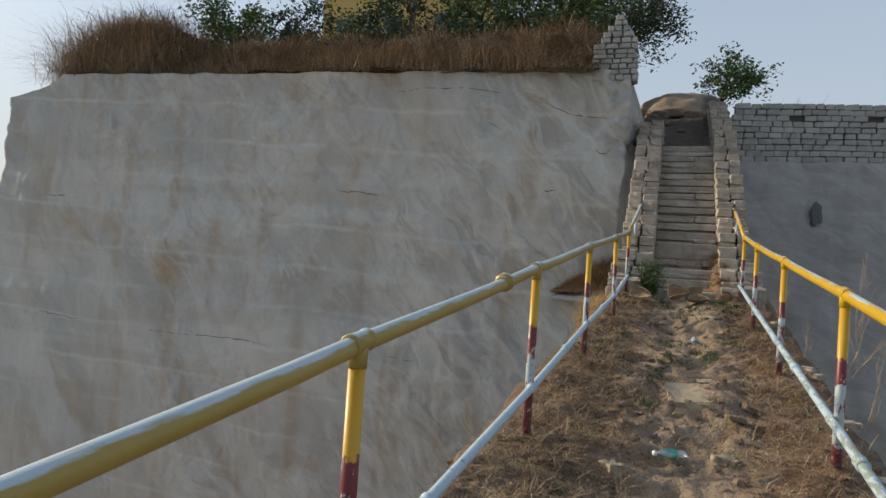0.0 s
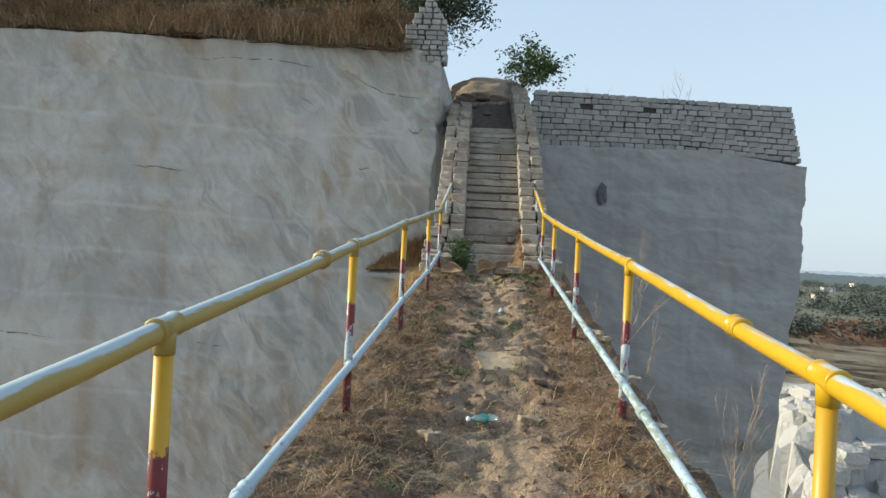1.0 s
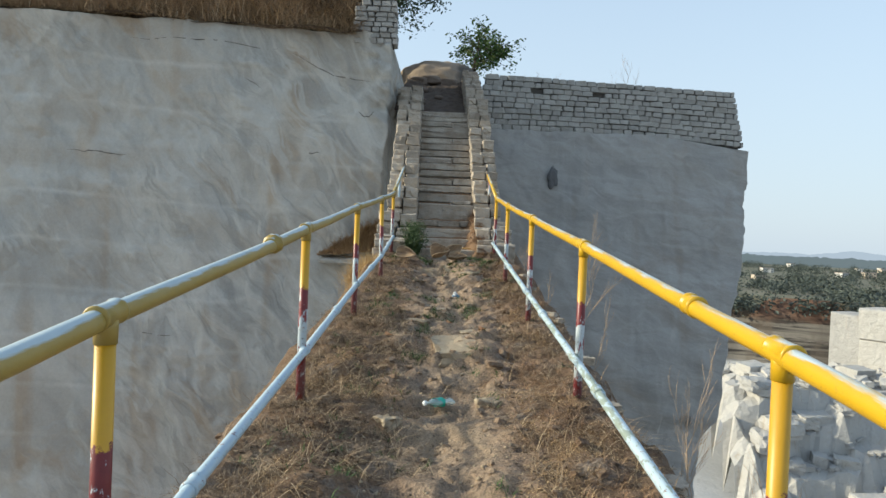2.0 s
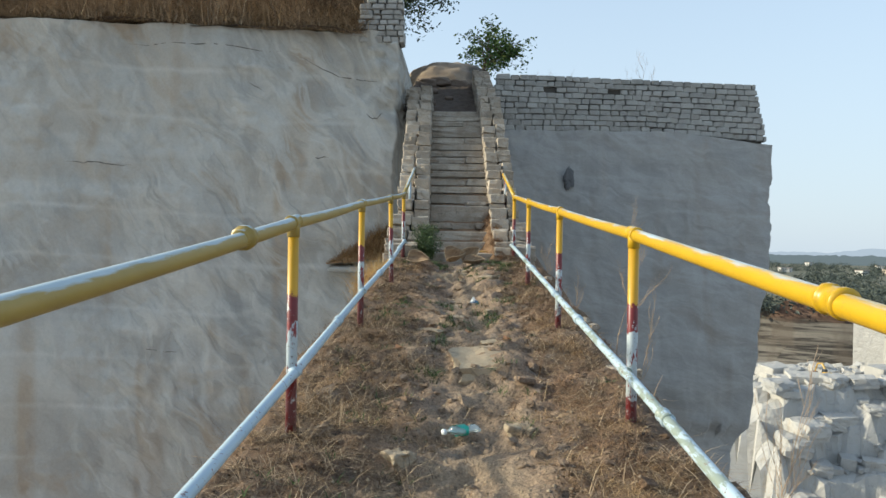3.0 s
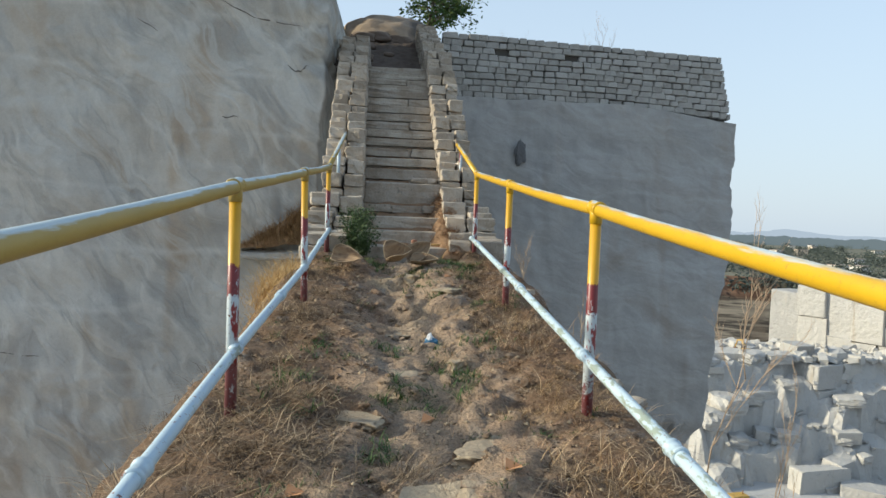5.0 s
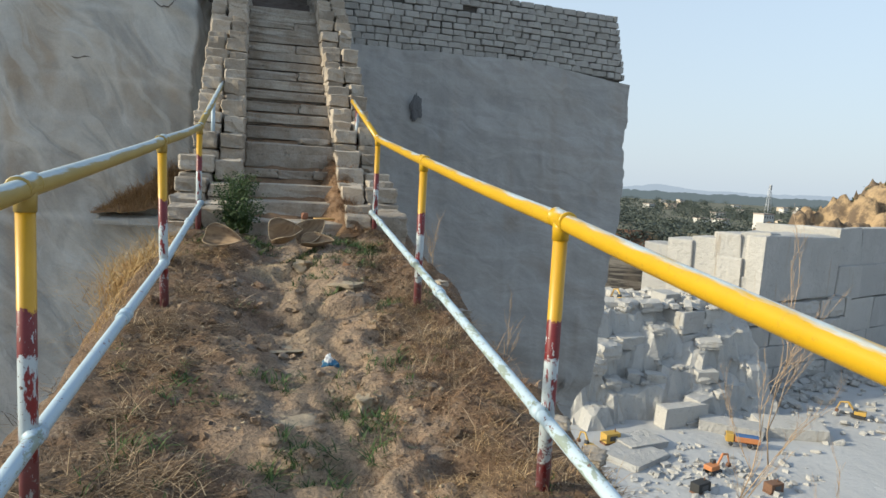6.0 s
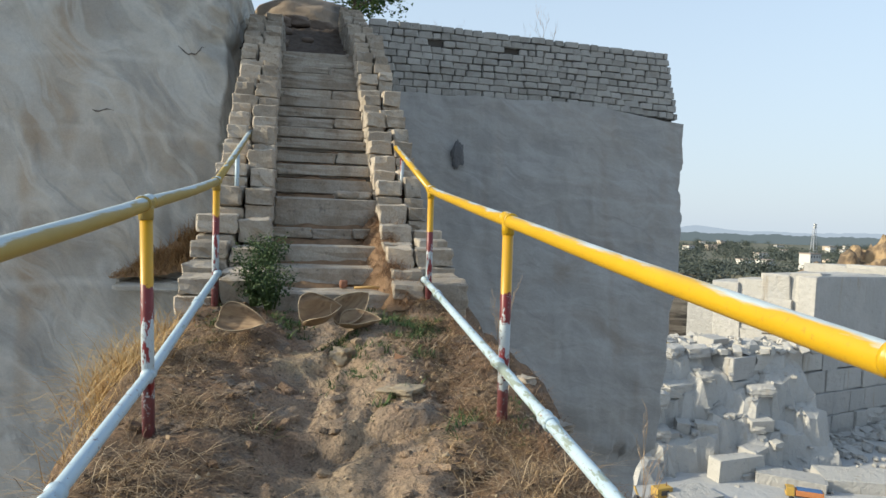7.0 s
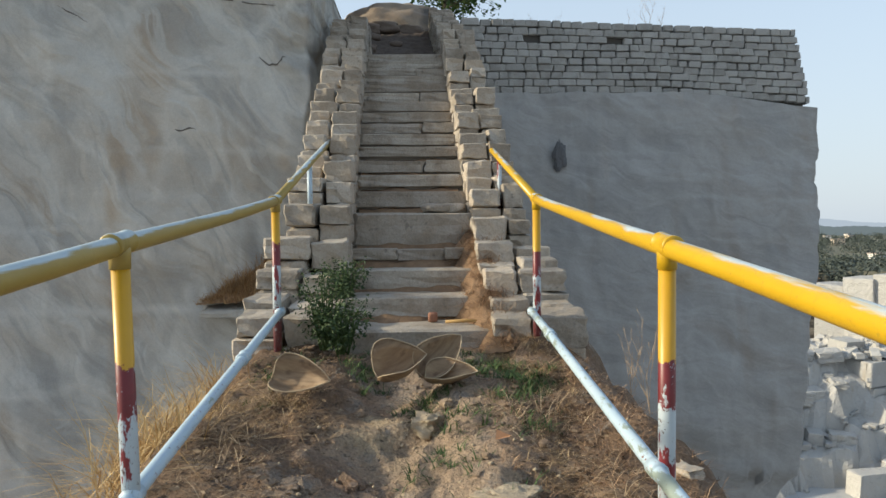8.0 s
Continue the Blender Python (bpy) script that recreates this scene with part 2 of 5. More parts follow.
def rail_paint(name, top_pale, a, b):
    n = Nodes(name, 0.46 if top_pale > 0.4 else 0.36)
    p = n.place()
    chip = n.noise(n.place((1, 0.12, 1)), 20, 5, 0.65)
    # upward side goes pale: real wear plus a painted-in sky reflection
    top = n.ramp(n.up(), (0.3, 0.0), (1.0, 1.0))
    worn = n.math("ADD", n.math("MULTIPLY", top, top_pale), chip)
    fac = n.ramp(worn, (0.72, 0.0), (0.86, 0.9))
    yellow = n.mix(n.noise(p, 5, 3), a, b)
    dirt = n.ramp(n.noise(p, 60, 3, 0.7), (0.6, 0.0), (0.75, 0.6))
    c = n.mix(dirt, yellow, (0.28, 0.19, 0.04))
    c = n.mix(fac, c, n.mix(n.noise(p, 14, 3), (0.36, 0.47, 0.54), (0.55, 0.62, 0.64)))
    return n.done(c, fac, 0.3, 0.002)


def post_paint(name, rise):
    n = Nodes(name, 0.42)
    p = n.place()
    z = n.axis(n.coords(), 2)
    chip = n.noise(p, 26, 5, 0.7)
    zz = n.math("ADD", n.math("SUBTRACT", z, rise), n.math("MULTIPLY", n.math("SUBTRACT", chip, 0.5), 0.12))
    yellow = n.mix(n.noise(p, 9, 3), (0.48, 0.26, 0.008), (0.60, 0.35, 0.018))
    red = n.mix(chip, (0.085, 0.008, 0.010), (0.20, 0.018, 0.022))
    low = n.mix(n.ramp(n.noise(n.place((1, 1, 0.35)), 20, 4, 0.7), (0.54, 0.0), (0.58, 1.0)), (0.44, 0.50, 0.53), (0.20, 0.025, 0.028))
    rust = n.ramp(n.noise(p, 48, 4, 0.7), (0.6, 0.0), (0.66, 1.0))
    low = n.mix(rust, low, (0.09, 0.045, 0.03))
    flake = n.ramp(n.noise(n.place((1, 1, 0.5)), 34, 5, 0.75), (0.60, 0.0), (0.63, 1.0))
    red = n.mix(flake, red, (0.42, 0.46, 0.48))
    c = n.mix(n.ramp(zz, (0.47, 0.0), (0.475, 1.0)), low, red)
    c = n.mix(n.ramp(zz, (0.615, 0.0), (0.619, 1.0)), c, yellow)
    c = n.mix(n.ramp(n.math("ADD", zz, n.math("MULTIPLY", n.math("SUBTRACT", n.noise(p, 9, 4, 0.7), 0.5), 0.5)), (0.15, 0.9), (0.17, 0.0)), c, n.mix(rust, red, (0.30, 0.31, 0.31)))
    return n.done(c, chip, 0.15, 0.003)


def lower_paint(name, bare):
    n = Nodes(name, 0.45)
    p = n.place()
    chip = n.noise(n.place((1, 0.3, 1)), 24, 5, 0.7)
    # pale blue paint, pushed bluer to carry the sky's reflection
    blue = n.mix(n.noise(p, 3, 3), (0.34, 0.46, 0.56), (0.50, 0.59, 0.64))
    c = n.mix(n.ramp(n.math("ADD", chip, n.math("MULTIPLY", n.math("SUBTRACT", n.noise(p, 1.2, 2), 0.5), 0.5)), (bare, 0.0), (bare + 0.04, 1.0)), blue, (0.26, 0.31, 0.27))
    c = n.mix(n.ramp(n.noise(p, 40, 4, 0.7), (0.62, 0.0), (0.67, 1.0)), c, (0.16, 0.06, 0.04))
    return n.done(c, chip, 0.25, 0.003)


M["rail"] = rail_paint("worn_yellow_sheen_paint", 0.33, (0.47, 0.28, 0.005), (0.58, 0.36, 0.012))
# same yellow darkened to olive: the left rail's shaded side as colour
M["rail_shaded"] = rail_paint("shaded_yellow_paint", 0.50, (0.28, 0.20, 0.04), (0.38, 0.275, 0.07))
M["post"], M["post_left"] = post_paint("banded_post_paint", 0.0), post_paint("higher_banded_post_paint", 0.045)
M["lower"] = lower_paint("peeling_pale_blue_paint", 0.65)
M["lower_green"] = lower_paint("peeling_blue_over_green_paint", 0.53)


def blade_material(name, a, b, c3):
    n = Nodes(name, 0.75)
    f = n.island()
    col = n.ramp(f, (0.0, a), (0.5, b), (1.0, c3))
    mat = n.done(col)
    n.b.inputs["Transmission Weight"].default_value = 0.0
    n.b.inputs["Subsurface Weight"].default_value = 0.0
    return mat


M["straw"] = blade_material("dry_straw", (0.10, 0.06, 0.03), (0.32, 0.20, 0.095), (0.60, 0.43, 0.23))
M["russet"] = blade_material("russet_grass", (0.06, 0.034, 0.02), (0.27, 0.152, 0.078), (0.56, 0.37, 0.21))
M["green"] = blade_material("green_weed", (0.03, 0.06, 0.012), (0.055, 0.10, 0.022), (0.09, 0.14, 0.035))
M["leaf"] = blade_material("leaf_green", (0.035, 0.075, 0.015), (0.06, 0.12, 0.025), (0.16, 0.20, 0.05))
M["leaf_dark"] = blade_material("leaf_dark_green", (0.02, 0.042, 0.018), (0.035, 0.065, 0.025), (0.055, 0.09, 0.04))
M["bark"] = plain("bark", (0.10, 0.08, 0.06), 0.9, 0.4, 30)
M["twig"] = plain("dry_twig", (0.42, 0.31, 0.21), 0.9, 0.3, 30)


# ---- mesh helpers ----
def from_lists(name, verts, faces, mat, parent=None, smooth=False, label=""):
    me = bpy.data.meshes.new(name)
    me.from_pydata([tuple(v) for v in verts], [], faces)
    me.materials.append(mat)
    if smooth:
        me.polygons.foreach_set("use_smooth", [True] * len(me.polygons))
    me.update()
    ob = new(name, me)
    if parent:
        ob.parent = parent
    if label:
        tagged(ob, label)
    return ob


def part(name, bm, mat, parent=None, label="", smooth=False):
    me = bpy.data.meshes.new(name)
    bm.to_mesh(me)
    bm.free()
    me.materials.append(mat)
    if smooth:
        me.polygons.foreach_set("use_smooth", [True] * len(me.polygons))
    ob = new(name, me)
    if parent:
        ob.parent = parent
    if label:
        tagged(ob, label)
    return ob


def thing(name, at, label, category, group="", kind=""):
    ob = new(name)
    ob.empty_display_size = 0.1
    ob.location = at
    return tagged(ob, label, category, group, kind)


def n3(x, y, z=0.0, octaves=4):
    return noise.fractal(Vector((x, y, z)), 1.0, 2.0, octaves)


def tube(points, radius, seg=10, caps=True):
    """Verts and faces of a pipe along points; radius is a number or one per point."""
    pts = [Vector(p) for p in points]
    rad = radius if isinstance(radius, (list, tuple)) else [radius] * len(pts)
    verts, faces = [], []
    side = None
    for i, p in enumerate(pts):
        d = (pts[min(i + 1, len(pts) - 1)] - pts[max(i - 1, 0)]).normalized()
        ref = Vector((0, 0, 1)) if abs(d.z) < 0.9 else Vector((1, 0, 0))
        a = d.cross(ref).normalized() if side is None else (side - d * side.dot(d)).normalized()
        side = a
        b = d.cross(a)
        for k in range(seg):
            w = 2 * math.pi * k / seg
            verts.append(p + (a * math.cos(w) + b * math.sin(w)) * rad[i])
    for i in range(len(pts) - 1):
        for k in range(seg):
            k2 = (k + 1) % seg
            faces.append((i * seg + k, i * seg + k2, (i + 1) * seg + k2, (i + 1) * seg + k))
    if caps:
        faces.append(tuple(range(seg - 1, -1, -1)))
        faces.append(tuple((len(pts) - 1) * seg + k for k in range(seg)))
    return verts, faces


def stone_meshes(tag, mat, count=10, bevel=0.09, jitter=0.07, chip=0.0):
    """Rough unit blocks, centred on their own origin, to be scaled to size."""
    out = []
    for i in range(count):
        r = random.Random(100 + i)
        bm = bmesh.new()
        bmesh.ops.create_cube(bm, size=1.0)
        for v in bm.verts:
            v.co += Vector([r.uniform(-jitter, jitter) for _ in range(3)])
        bmesh.ops.bevel(bm, geom=bm.edges[:], offset=bevel, segments=1, affect="EDGES", profile=0.6)
        if chip:
            bmesh.ops.subdivide_edges(bm, edges=[e for e in bm.edges if e.calc_length() > 0.5], cuts=2, use_grid_fill=True)
        for v in bm.verts:
            v.co += Vector([r.uniform(-0.02, 0.02) + chip * n3(v.co.x * 2.2 + i * 5, v.co.y * 2.2, v.co.z * 2.2 + q, 3) for q in (0.0, 9.0, 18.0)])
        me = bpy.data.meshes.new(tag)
        bm.to_mesh(me)
        bm.free()
        me.materials.append(mat)
        out.append(me)
    return out


BLOCKS = stone_meshes("block", M["block"], 20, 0.05, 0.06, 0.07)
STEPS = stone_meshes("step", M["step"], 12, 0.045, 0.02, 0.03)
MASONRY = stone_meshes("masonry_stone", M["masonry"], 14, 0.085, 0.07)
WHITE = stone_meshes("white_block", M["white_stone"], 10, 0.022, 0.03)


def rough_meshes(tag, mat, count=8):
    """Split blocks with broken, uneven faces."""
    out = []
    for i in range(count):
        bm = bmesh.new()
        bmesh.ops.create_cube(bm, size=1.0)
        bmesh.ops.subdivide_edges(bm, edges=bm.edges[:], cuts=4, use_grid_fill=True)
        for v in bm.verts:
            c = v.co.copy()
            v.co = c.lerp(c.normalized() * 0.62, 0.15 + 0.2 * (i % 3)) + Vector([0.11 * n3(c.x * 2 + i * 7, c.y * 2, c.z * 2 + q, 3) for q in (0.0, 9.0, 18.0)])
        me = bpy.data.meshes.new(tag)
        bm.to_mesh(me)
        bm.free()
        me.materials.append(mat)
        out.append(me)
    return out


ROUGH = rough_meshes("split_block", M["white_stone"])
pick = random.Random(7)


def stone(name, meshes, at, size, parent, turn=0.0, tilt=0.0):
    ob = new(name, pick.choice(meshes))
    ob.matrix_basis = pose(*at, tilt, pick.uniform(-1, 1) * tilt, turn) @ Matrix.Diagonal((*size, 1))
    if parent:
        ob.parent = parent
        ob.matrix_parent_inverse = parent.matrix_basis.inverted()
    return ob


# ---- the ridge path ----
def base_z(y):
    """Height of the ground along the post lines."""
    return -0.012 + 0.098 * y + 0.0012 * max(y, 0) ** 2


def ground_z(x, y):
    z = base_z(y)
    u = x - 0.06 - 0.12 * math.sin(y * 0.7)
    worn = math.exp(-(u / 0.46) ** 2)
    # a trodden gully, deeper on its shaded side, with a smooth tongue beside it
    z -= 0.135 * worn + 0.03 * math.exp(-((u + 0.22) / 0.2) ** 2) - 0.035 * math.exp(-((u - 0.26) / 0.16) ** 2)
    # low treads where the feet have cut the slope into ledges
    s = (y + 0.5 * n3(x * 1.4, y * 0.6, 2.5, 2) + 0.15 * n3(x * 5, y * 3, 8.5, 2)) / 0.85
    frac = s - math.floor(s)
    z += 0.055 * (0.5 - frac + max(0.0, min(1.0, (frac - 0.86) * 7.2))) * worn
    # worn ledges: x, y, height, half width, length
    for lx, ly, lh, lw, ll in ((0.15, 1.13, 0.11, 0.27, 1.1), (-0.02, 2.75, 0.06, 0.30, 0.8), (0.22, 4.65, 0.07, 0.30, 0.9), (-0.16, 0.15, 0.06, 0.25, 0.7), (0.3, 5.6, 0.05, 0.25, 0.6)):
        past = y - ly - 0.12 * n3(x * 3.1, ly, 6.0, 3)
        if 0 < past < 3:
            z += lh * min(1.0, past / 0.04) * math.exp(-((x - lx) / lw) ** 4 - past / ll)
    # hummocks of matted grass on the shoulders
    z += (1 - worn) * (0.075 * abs(n3(x * 1.9, y * 1.7, 13.0, 2)) + 0.03 * n3(x * 4.5, y * 4.0, 23.0, 2))
    z += 0.04 * n3(x * 1.6, y * 1.3, 3.1) + 0.010 * n3(x * 5, y * 4, 7.7) + 0.015 * n3(x * 15, y * 13, 1.3, 3) - 0.012 * abs(n3(x * 8, y * 7, 5.3, 2))
    for k, (fx, fy) in enumerate(((2.2, 2.4), (3.4, 4.2), (1.3, 3.3))):
        ledge = n3(x * fx + 5 * k, y * fy, 9.2 + k, 3)
        z += 0.024 * max(0.0, min(1.0, (ledge - 0.02) * 40)) * math.exp(-(u / 0.6) ** 2)
    z -= 0.03
    edge = 1.02 + 0.12 * n3(y * 0.8, 1.0 if x > 0 else 5.0, 2.0)
    over = abs(x) - edge
    if over > 0:
        z -= 0.55 * over + 1.9 * over ** 2 + 0.15 * n3(x * 3, y * 3, 4.4) * min(1, over * 3)
    return z


def off_path(x, y):
    return abs(x - 0.06 - 0.12 * math.sin(y * 0.7))


def build_ridge():
    xs = list(np.arange(-1.3, 1.301, 0.03))
    left = [-6.5, -4.5, -3.4, -2.7, -2.3, -2.0, -1.8, -1.65, -1.5, -1.4]
    xs = left + xs + [-v for v in reversed(left)]
    ys = list(np.arange(-9.0, -4.0, 0.12)) + list(np.arange(-4.0, 8.6, 0.035))
    verts, faces = [], []
    w = len(xs)
    for y in ys:
        for x in xs:
            if abs(x) <= 2.31:
                verts.append((x, y, ground_z(x, y)))
            else:
                k = (abs(x) - 2.3) / 4.2
                z = ground_z(math.copysign(2.3, x), y) - 46 * k ** 0.75
                verts.append((math.copysign(2.3 + 2.6 * k, x) + 0.3 * n3(y * 0.5, z * 0.2), y, max(z, -46)))
    for j in range(len(ys) - 1):
        for i in range(w - 1):
            a = j * w + i
            faces.append((a, a + 1, a + 1 + w, a + w))
    ob = from_lists("ground_ridge", verts, faces, M["soil"], None, True)
    return tagged(ob, "narrow ridge of dry trampled soil over rock", "path", kind="structure")


ridge = build_ridge()


# ---- railings ----
def coupling(at, along, r, union=False):
    """A threaded sleeve, or for a union a thick six-sided nut between two collars."""
    a = Vector(along).normalized()
    p = Vector(at)
    if union:
        v, f = tube([p - a * 0.06, p - a * 0.058, p - a * 0.022, p - a * 0.02, p + a * 0.02, p + a * 0.022, p + a * 0.05, p + a * 0.052],
                    [r, r * 1.22, r * 1.22, r * 1.62, r * 1.62, r * 1.2, r * 1.2, r], 10)
    else:
        v, f = tube([p - a * 0.04, p - a * 0.038, p - a * 0.026, p - a * 0.024, p + a * 0.024, p + a * 0.026, p + a * 0.038, p + a * 0.04],
                    [r, r * 1.34, r * 1.34, r * 1.2, r * 1.2, r * 1.34, r * 1.34, r], 16)
    return v, f


def build_railing(tops, bases, stair_post, end, lower_joints, top_joints, sign):
    rail = thing("railing", (tops[2][0], tops[2][1], bases[2]), "yellow pipe railing with peeling pale blue lower pipe and banded posts", "railing", "path railings")
    inv = Matrix.Translation(rail.location).inverted()

    def add(name, vf, mat, label="", under=None):
        ob = from_lists(name, vf[0], vf[1], mat, None, True, label)
        ob.parent = under or rail
        ob.matrix_parent_inverse = under.matrix_basis.inverted() if under else inv
        return ob

    paint = M["rail_shaded"] if sign < 0 else M["rail"]
    pale = M["lower"] if sign < 0 else M["lower_green"]
    line = [Vector(p) - Vector((0, 0, 0.006)) for p in tops]
    pts = []
    for a, b in zip(line, line[1:]):
        for k in range(6):
            pts.append(a.lerp(b, k / 6) + Vector((0.004 * math.sin(k + a.y), 0, -0.006 * math.sin(math.pi * k / 6))))
    pts.append(line[-1])
    top_ob = add("top_rail", tube(pts, 0.0305, 16), paint, "worn yellow top pipe with pale blue patches and painted sky sheen")
    add("stair_rail", tube([line[-1], Vector(stair_post[0]), Vector(end)], 0.0295, 14), paint)
    for p, z0 in zip(tops, bases):
        x, y, z = p
        h = z - z0 + 0.12
        v, f = tube([(0, 0, -0.12), (0, 0, h - 0.12 - 0.02)], 0.0265, 14)
        ob = from_lists("post", v, f, M["post_left" if sign < 0 else "post"], None, True)
        lean = 1.2 if sign < 0 and 4 < y < 5 else 0.0
        ob.matrix_basis = pose(x + 0.0175 * lean, y, z0, 0, -lean, 0)
        ob.parent = rail
        ob.matrix_parent_inverse = inv
        add("tee_collar", tube([(x, y, z - 0.075), (x, y, z - 0.03), (x, y, z - 0.012)], [0.0300, 0.0310, 0.0310], 14), paint, "", ob)
        d = Vector((0, 1, 0.1)).normalized() * 0.045
        add("tee_sleeve", tube([Vector(p) - d * 1.25, Vector(p) - d * 1.2, Vector(p) - d * 1.0, Vector(p) - d * 0.95, Vector(p) + d * 0.95, Vector(p) + d, Vector(p) + d * 1.2, Vector(p) + d * 1.25], [0.031, 0.0355, 0.0355, 0.0328, 0.0328, 0.0355, 0.0355, 0.031], 18), paint)
    sx, sy, sz = stair_post[0]
    v, f = tube([(0, 0, -0.1), (0, 0, sz - stair_post[1])], 0.022, 12)
    ob = from_lists("post", v, f, M["lower"] if sign < 0 else M["post"], None, True)
    ob.matrix_basis = pose(sx, sy, stair_post[1])
    ob.parent = rail
    ob.matrix_parent_inverse = inv
    low = [Vector((p[0] - sign * (0.018 if sign < 0 else 0.032), p[1], z0 + 0.275 - (0.05 if i == len(tops) - 1 else 0))) for i, (p, z0) in enumerate(zip(tops, bases))]
    lp = []
    for a, b in zip(low, low[1:]):
        for k in range(5):
            lp.append(a.lerp(b, k / 5))
    lp.append(low[-1] + Vector((0, 0.05, 0.004)))
    low_ob = add("lower_rail", tube(lp, 0.0245, 12), pale, "peeling pale blue lower pipe")
    for seq, ys, r, mat, pipe in ((low, lower_joints, 0.0245, pale, low_ob), (line, top_joints, 0.0305, paint, top_ob)):
        for y in ys:
            for a, b in zip(seq, seq[1:]):
                if a.y <= y < b.y:
                    add("coupling", coupling(a.lerp(b, (y - a.y) / (b.y - a.y)), b - a, r, seq is line and sign < 0), mat, "", pipe)
    for p, z0 in zip(low, bases):
        add("clamp", tube([p + Vector((0, -0.03, 0)), p + Vector((0, 0.03, 0))], 0.030, 12), pale)
    return rail


build_railing([(-0.89, -6.8, 0.27), (-0.88, -4.55, 0.50), (-0.877, -2.287, 0.74), (-0.85, 0.0, 1.0), (-0.862, 2.354, 1.245), (-0.85, 4.557, 1.46), (-0.893, 6.866, 1.677)],
              [-0.72, -0.50, -0.26, -0.014, 0.225, 0.441, 0.739], ((-0.915, 8.36, 2.055), 1.70), (-0.935, 9.79, 2.418),
              (-3.5, -1.7, 1.18, 3.5, 5.9), (-0.72, -5.2), -1)
build_railing([(0.92, -6.8, 0.24), (0.91, -4.5, 0.47), (0.90, -2.235, 0.71), (0.844, 0.11, 0.971), (0.81, 2.385, 1.208), (0.776, 4.6, 1.436), (0.798, 6.99, 1.68)],
              [-0.75, -0.53, -0.29, -0.001, 0.232, 0.468, 0.70], ((0.79, 8.95, 2.147), 1.63), (0.786, 9.985, 2.394),
              (-3.3, -0.5, 1.35, 3.9, 6.35), (-1.62, -5.6), 1)


# ---- stairs ----
def xl(y):
    return -0.58 - 0.044 * (y - 8.75)


def xr(y):
    return 0.47 - 0.018 * (y - 8.75)


LOW = [(7.15, 0.80), (7.65, 0.97), (8.1, 1.158), (8.5, 1.31), (8.75, 1.63)]
RISE = [(9.24 + 0.31 * i, 1.854 + 0.1835 * i) for i in range(14)]


def tread(y):
    z = base_z(7.0)
    for yy, zz in LOW + RISE:
        if y >= yy:
            z = zz
    if y > 13.9:
        z = 4.31 + (y - 13.9) * 0.42
    return z


stairs = thing("stone_stairs", (0, 7.1, 0.6), "worn granite steps climbing between rough block parapets", "stairs", kind="structure")
for i, (y, z) in enumerate(LOW + RISE):
    nxt = (LOW + RISE)[i + 1][0] if i + 1 < len(LOW + RISE) else y + 0.45
    prev = (LOW + RISE)[i - 1][1] if i else 0.55
    wide = xr(y) - xl(y) + 0.1
    cx = (xl(y) + xr(y)) / 2
    h = z - prev + 0.05
    cuts = [0.0, 1.0]
    if i == 3:
        cuts = [0, 0.38, 0.75, 1]
    elif i in (7, 10, 13, 16):
        cuts = [0, 0.55 + 0.1 * (i % 3), 1]
    for a, b in zip(cuts, cuts[1:]):
        w = (b - a) * wide
        slab = h - 0.06 if i in (0, 1, 2, 4) else max(0.1, h - 0.05 - pick.uniform(0.045, 0.07))
        stone("step", STEPS, (cx - wide / 2 + (a + b) / 2 * wide, (y + nxt) / 2 + 0.03 + pick.uniform(-0.025, 0.02), z - slab / 2 + pick.uniform(-0.008, 0.008)), (w * 0.99, nxt - y + 0.1, slab), stairs, pick.uniform(-0.8, 0.8), 0.3)


def stair_core():
    bm = bmesh.new()
    prof = [(7.1, 0.5)] + [q for y, z in LOW + RISE for q in ((y + 0.07, z - 0.235), (y + 0.09, z - 0.06))] + [(15, 4.6), (20.5, 6.7)]
    rows = []
    for y, z in prof:
        a, b = xl(y) - 0.55, xr(y) + 0.5
        rows.append([bm.verts.new(p) for p in ((a - 0.5 - (0.4 if y > 7.2 else 0), y, -46), (a, y, z - 0.02), (b, y, z - 0.02), (b + 0.6, y, -46))])
    for r0, r1 in zip(rows, rows[1:]):
        for k in range(3):
            bm.faces.new((r0[k], r0[k + 1], r1[k + 1], r1[k]))
    bm.faces.new(rows[0])
    bmesh.ops.recalc_face_normals(bm, faces=bm.faces[:])
    # dark core behind the slabs deepens the shadow line under each nosing
    return part("stair_base", bm, M["dark_earth"], stairs)


stair_core()


def parapet(name, inner, outer_w, sign, start, stop):
    wall = thing(name, (sign * 0.9, 7.1, 0.7), "stepped parapet of rough granite blocks beside the stairs", "stone wall", "stair parapets")
    y = start
    r = random.Random(5 if sign < 0 else 9)
    i = 0
    while y < stop:
        depth = r.uniform(0.24, 0.38)
        top = tread(y + 0.2) + 0.16 + (0.2 * min(1, (y - start) / 2.0)) + r.uniform(-0.05, 0.05)
        if sign < 0 and y > 8.05:
            top = max(top, 1.854 + 0.592 * (y + 0.15 - 9.24) + 0.36)
        w = outer_w + (0.12 if y < 8.2 else 0.0)
        cut = r.uniform(0.40, 0.62)
        for lo, hi in ((0.0, cut), (cut, 1.0)):
            z = top - (r.uniform(0.0, 0.07))
            for course in range(4):
                h = r.uniform(0.13, 0.25)
                x0 = inner(y) + sign * (w * lo) + sign * 0.01
                x1 = inner(y) + sign * (w * hi)
                stone("block", BLOCKS, ((x0 + x1) / 2, y + depth / 2 + r.uniform(-0.03, 0.03), z - h / 2), (abs(x1 - x0) * r.uniform(0.9, 1.0), depth * 1.08, h * 0.98), wall, r.uniform(-3, 3), 2)
                z -= h
        y += depth
        i += 1
    return wall


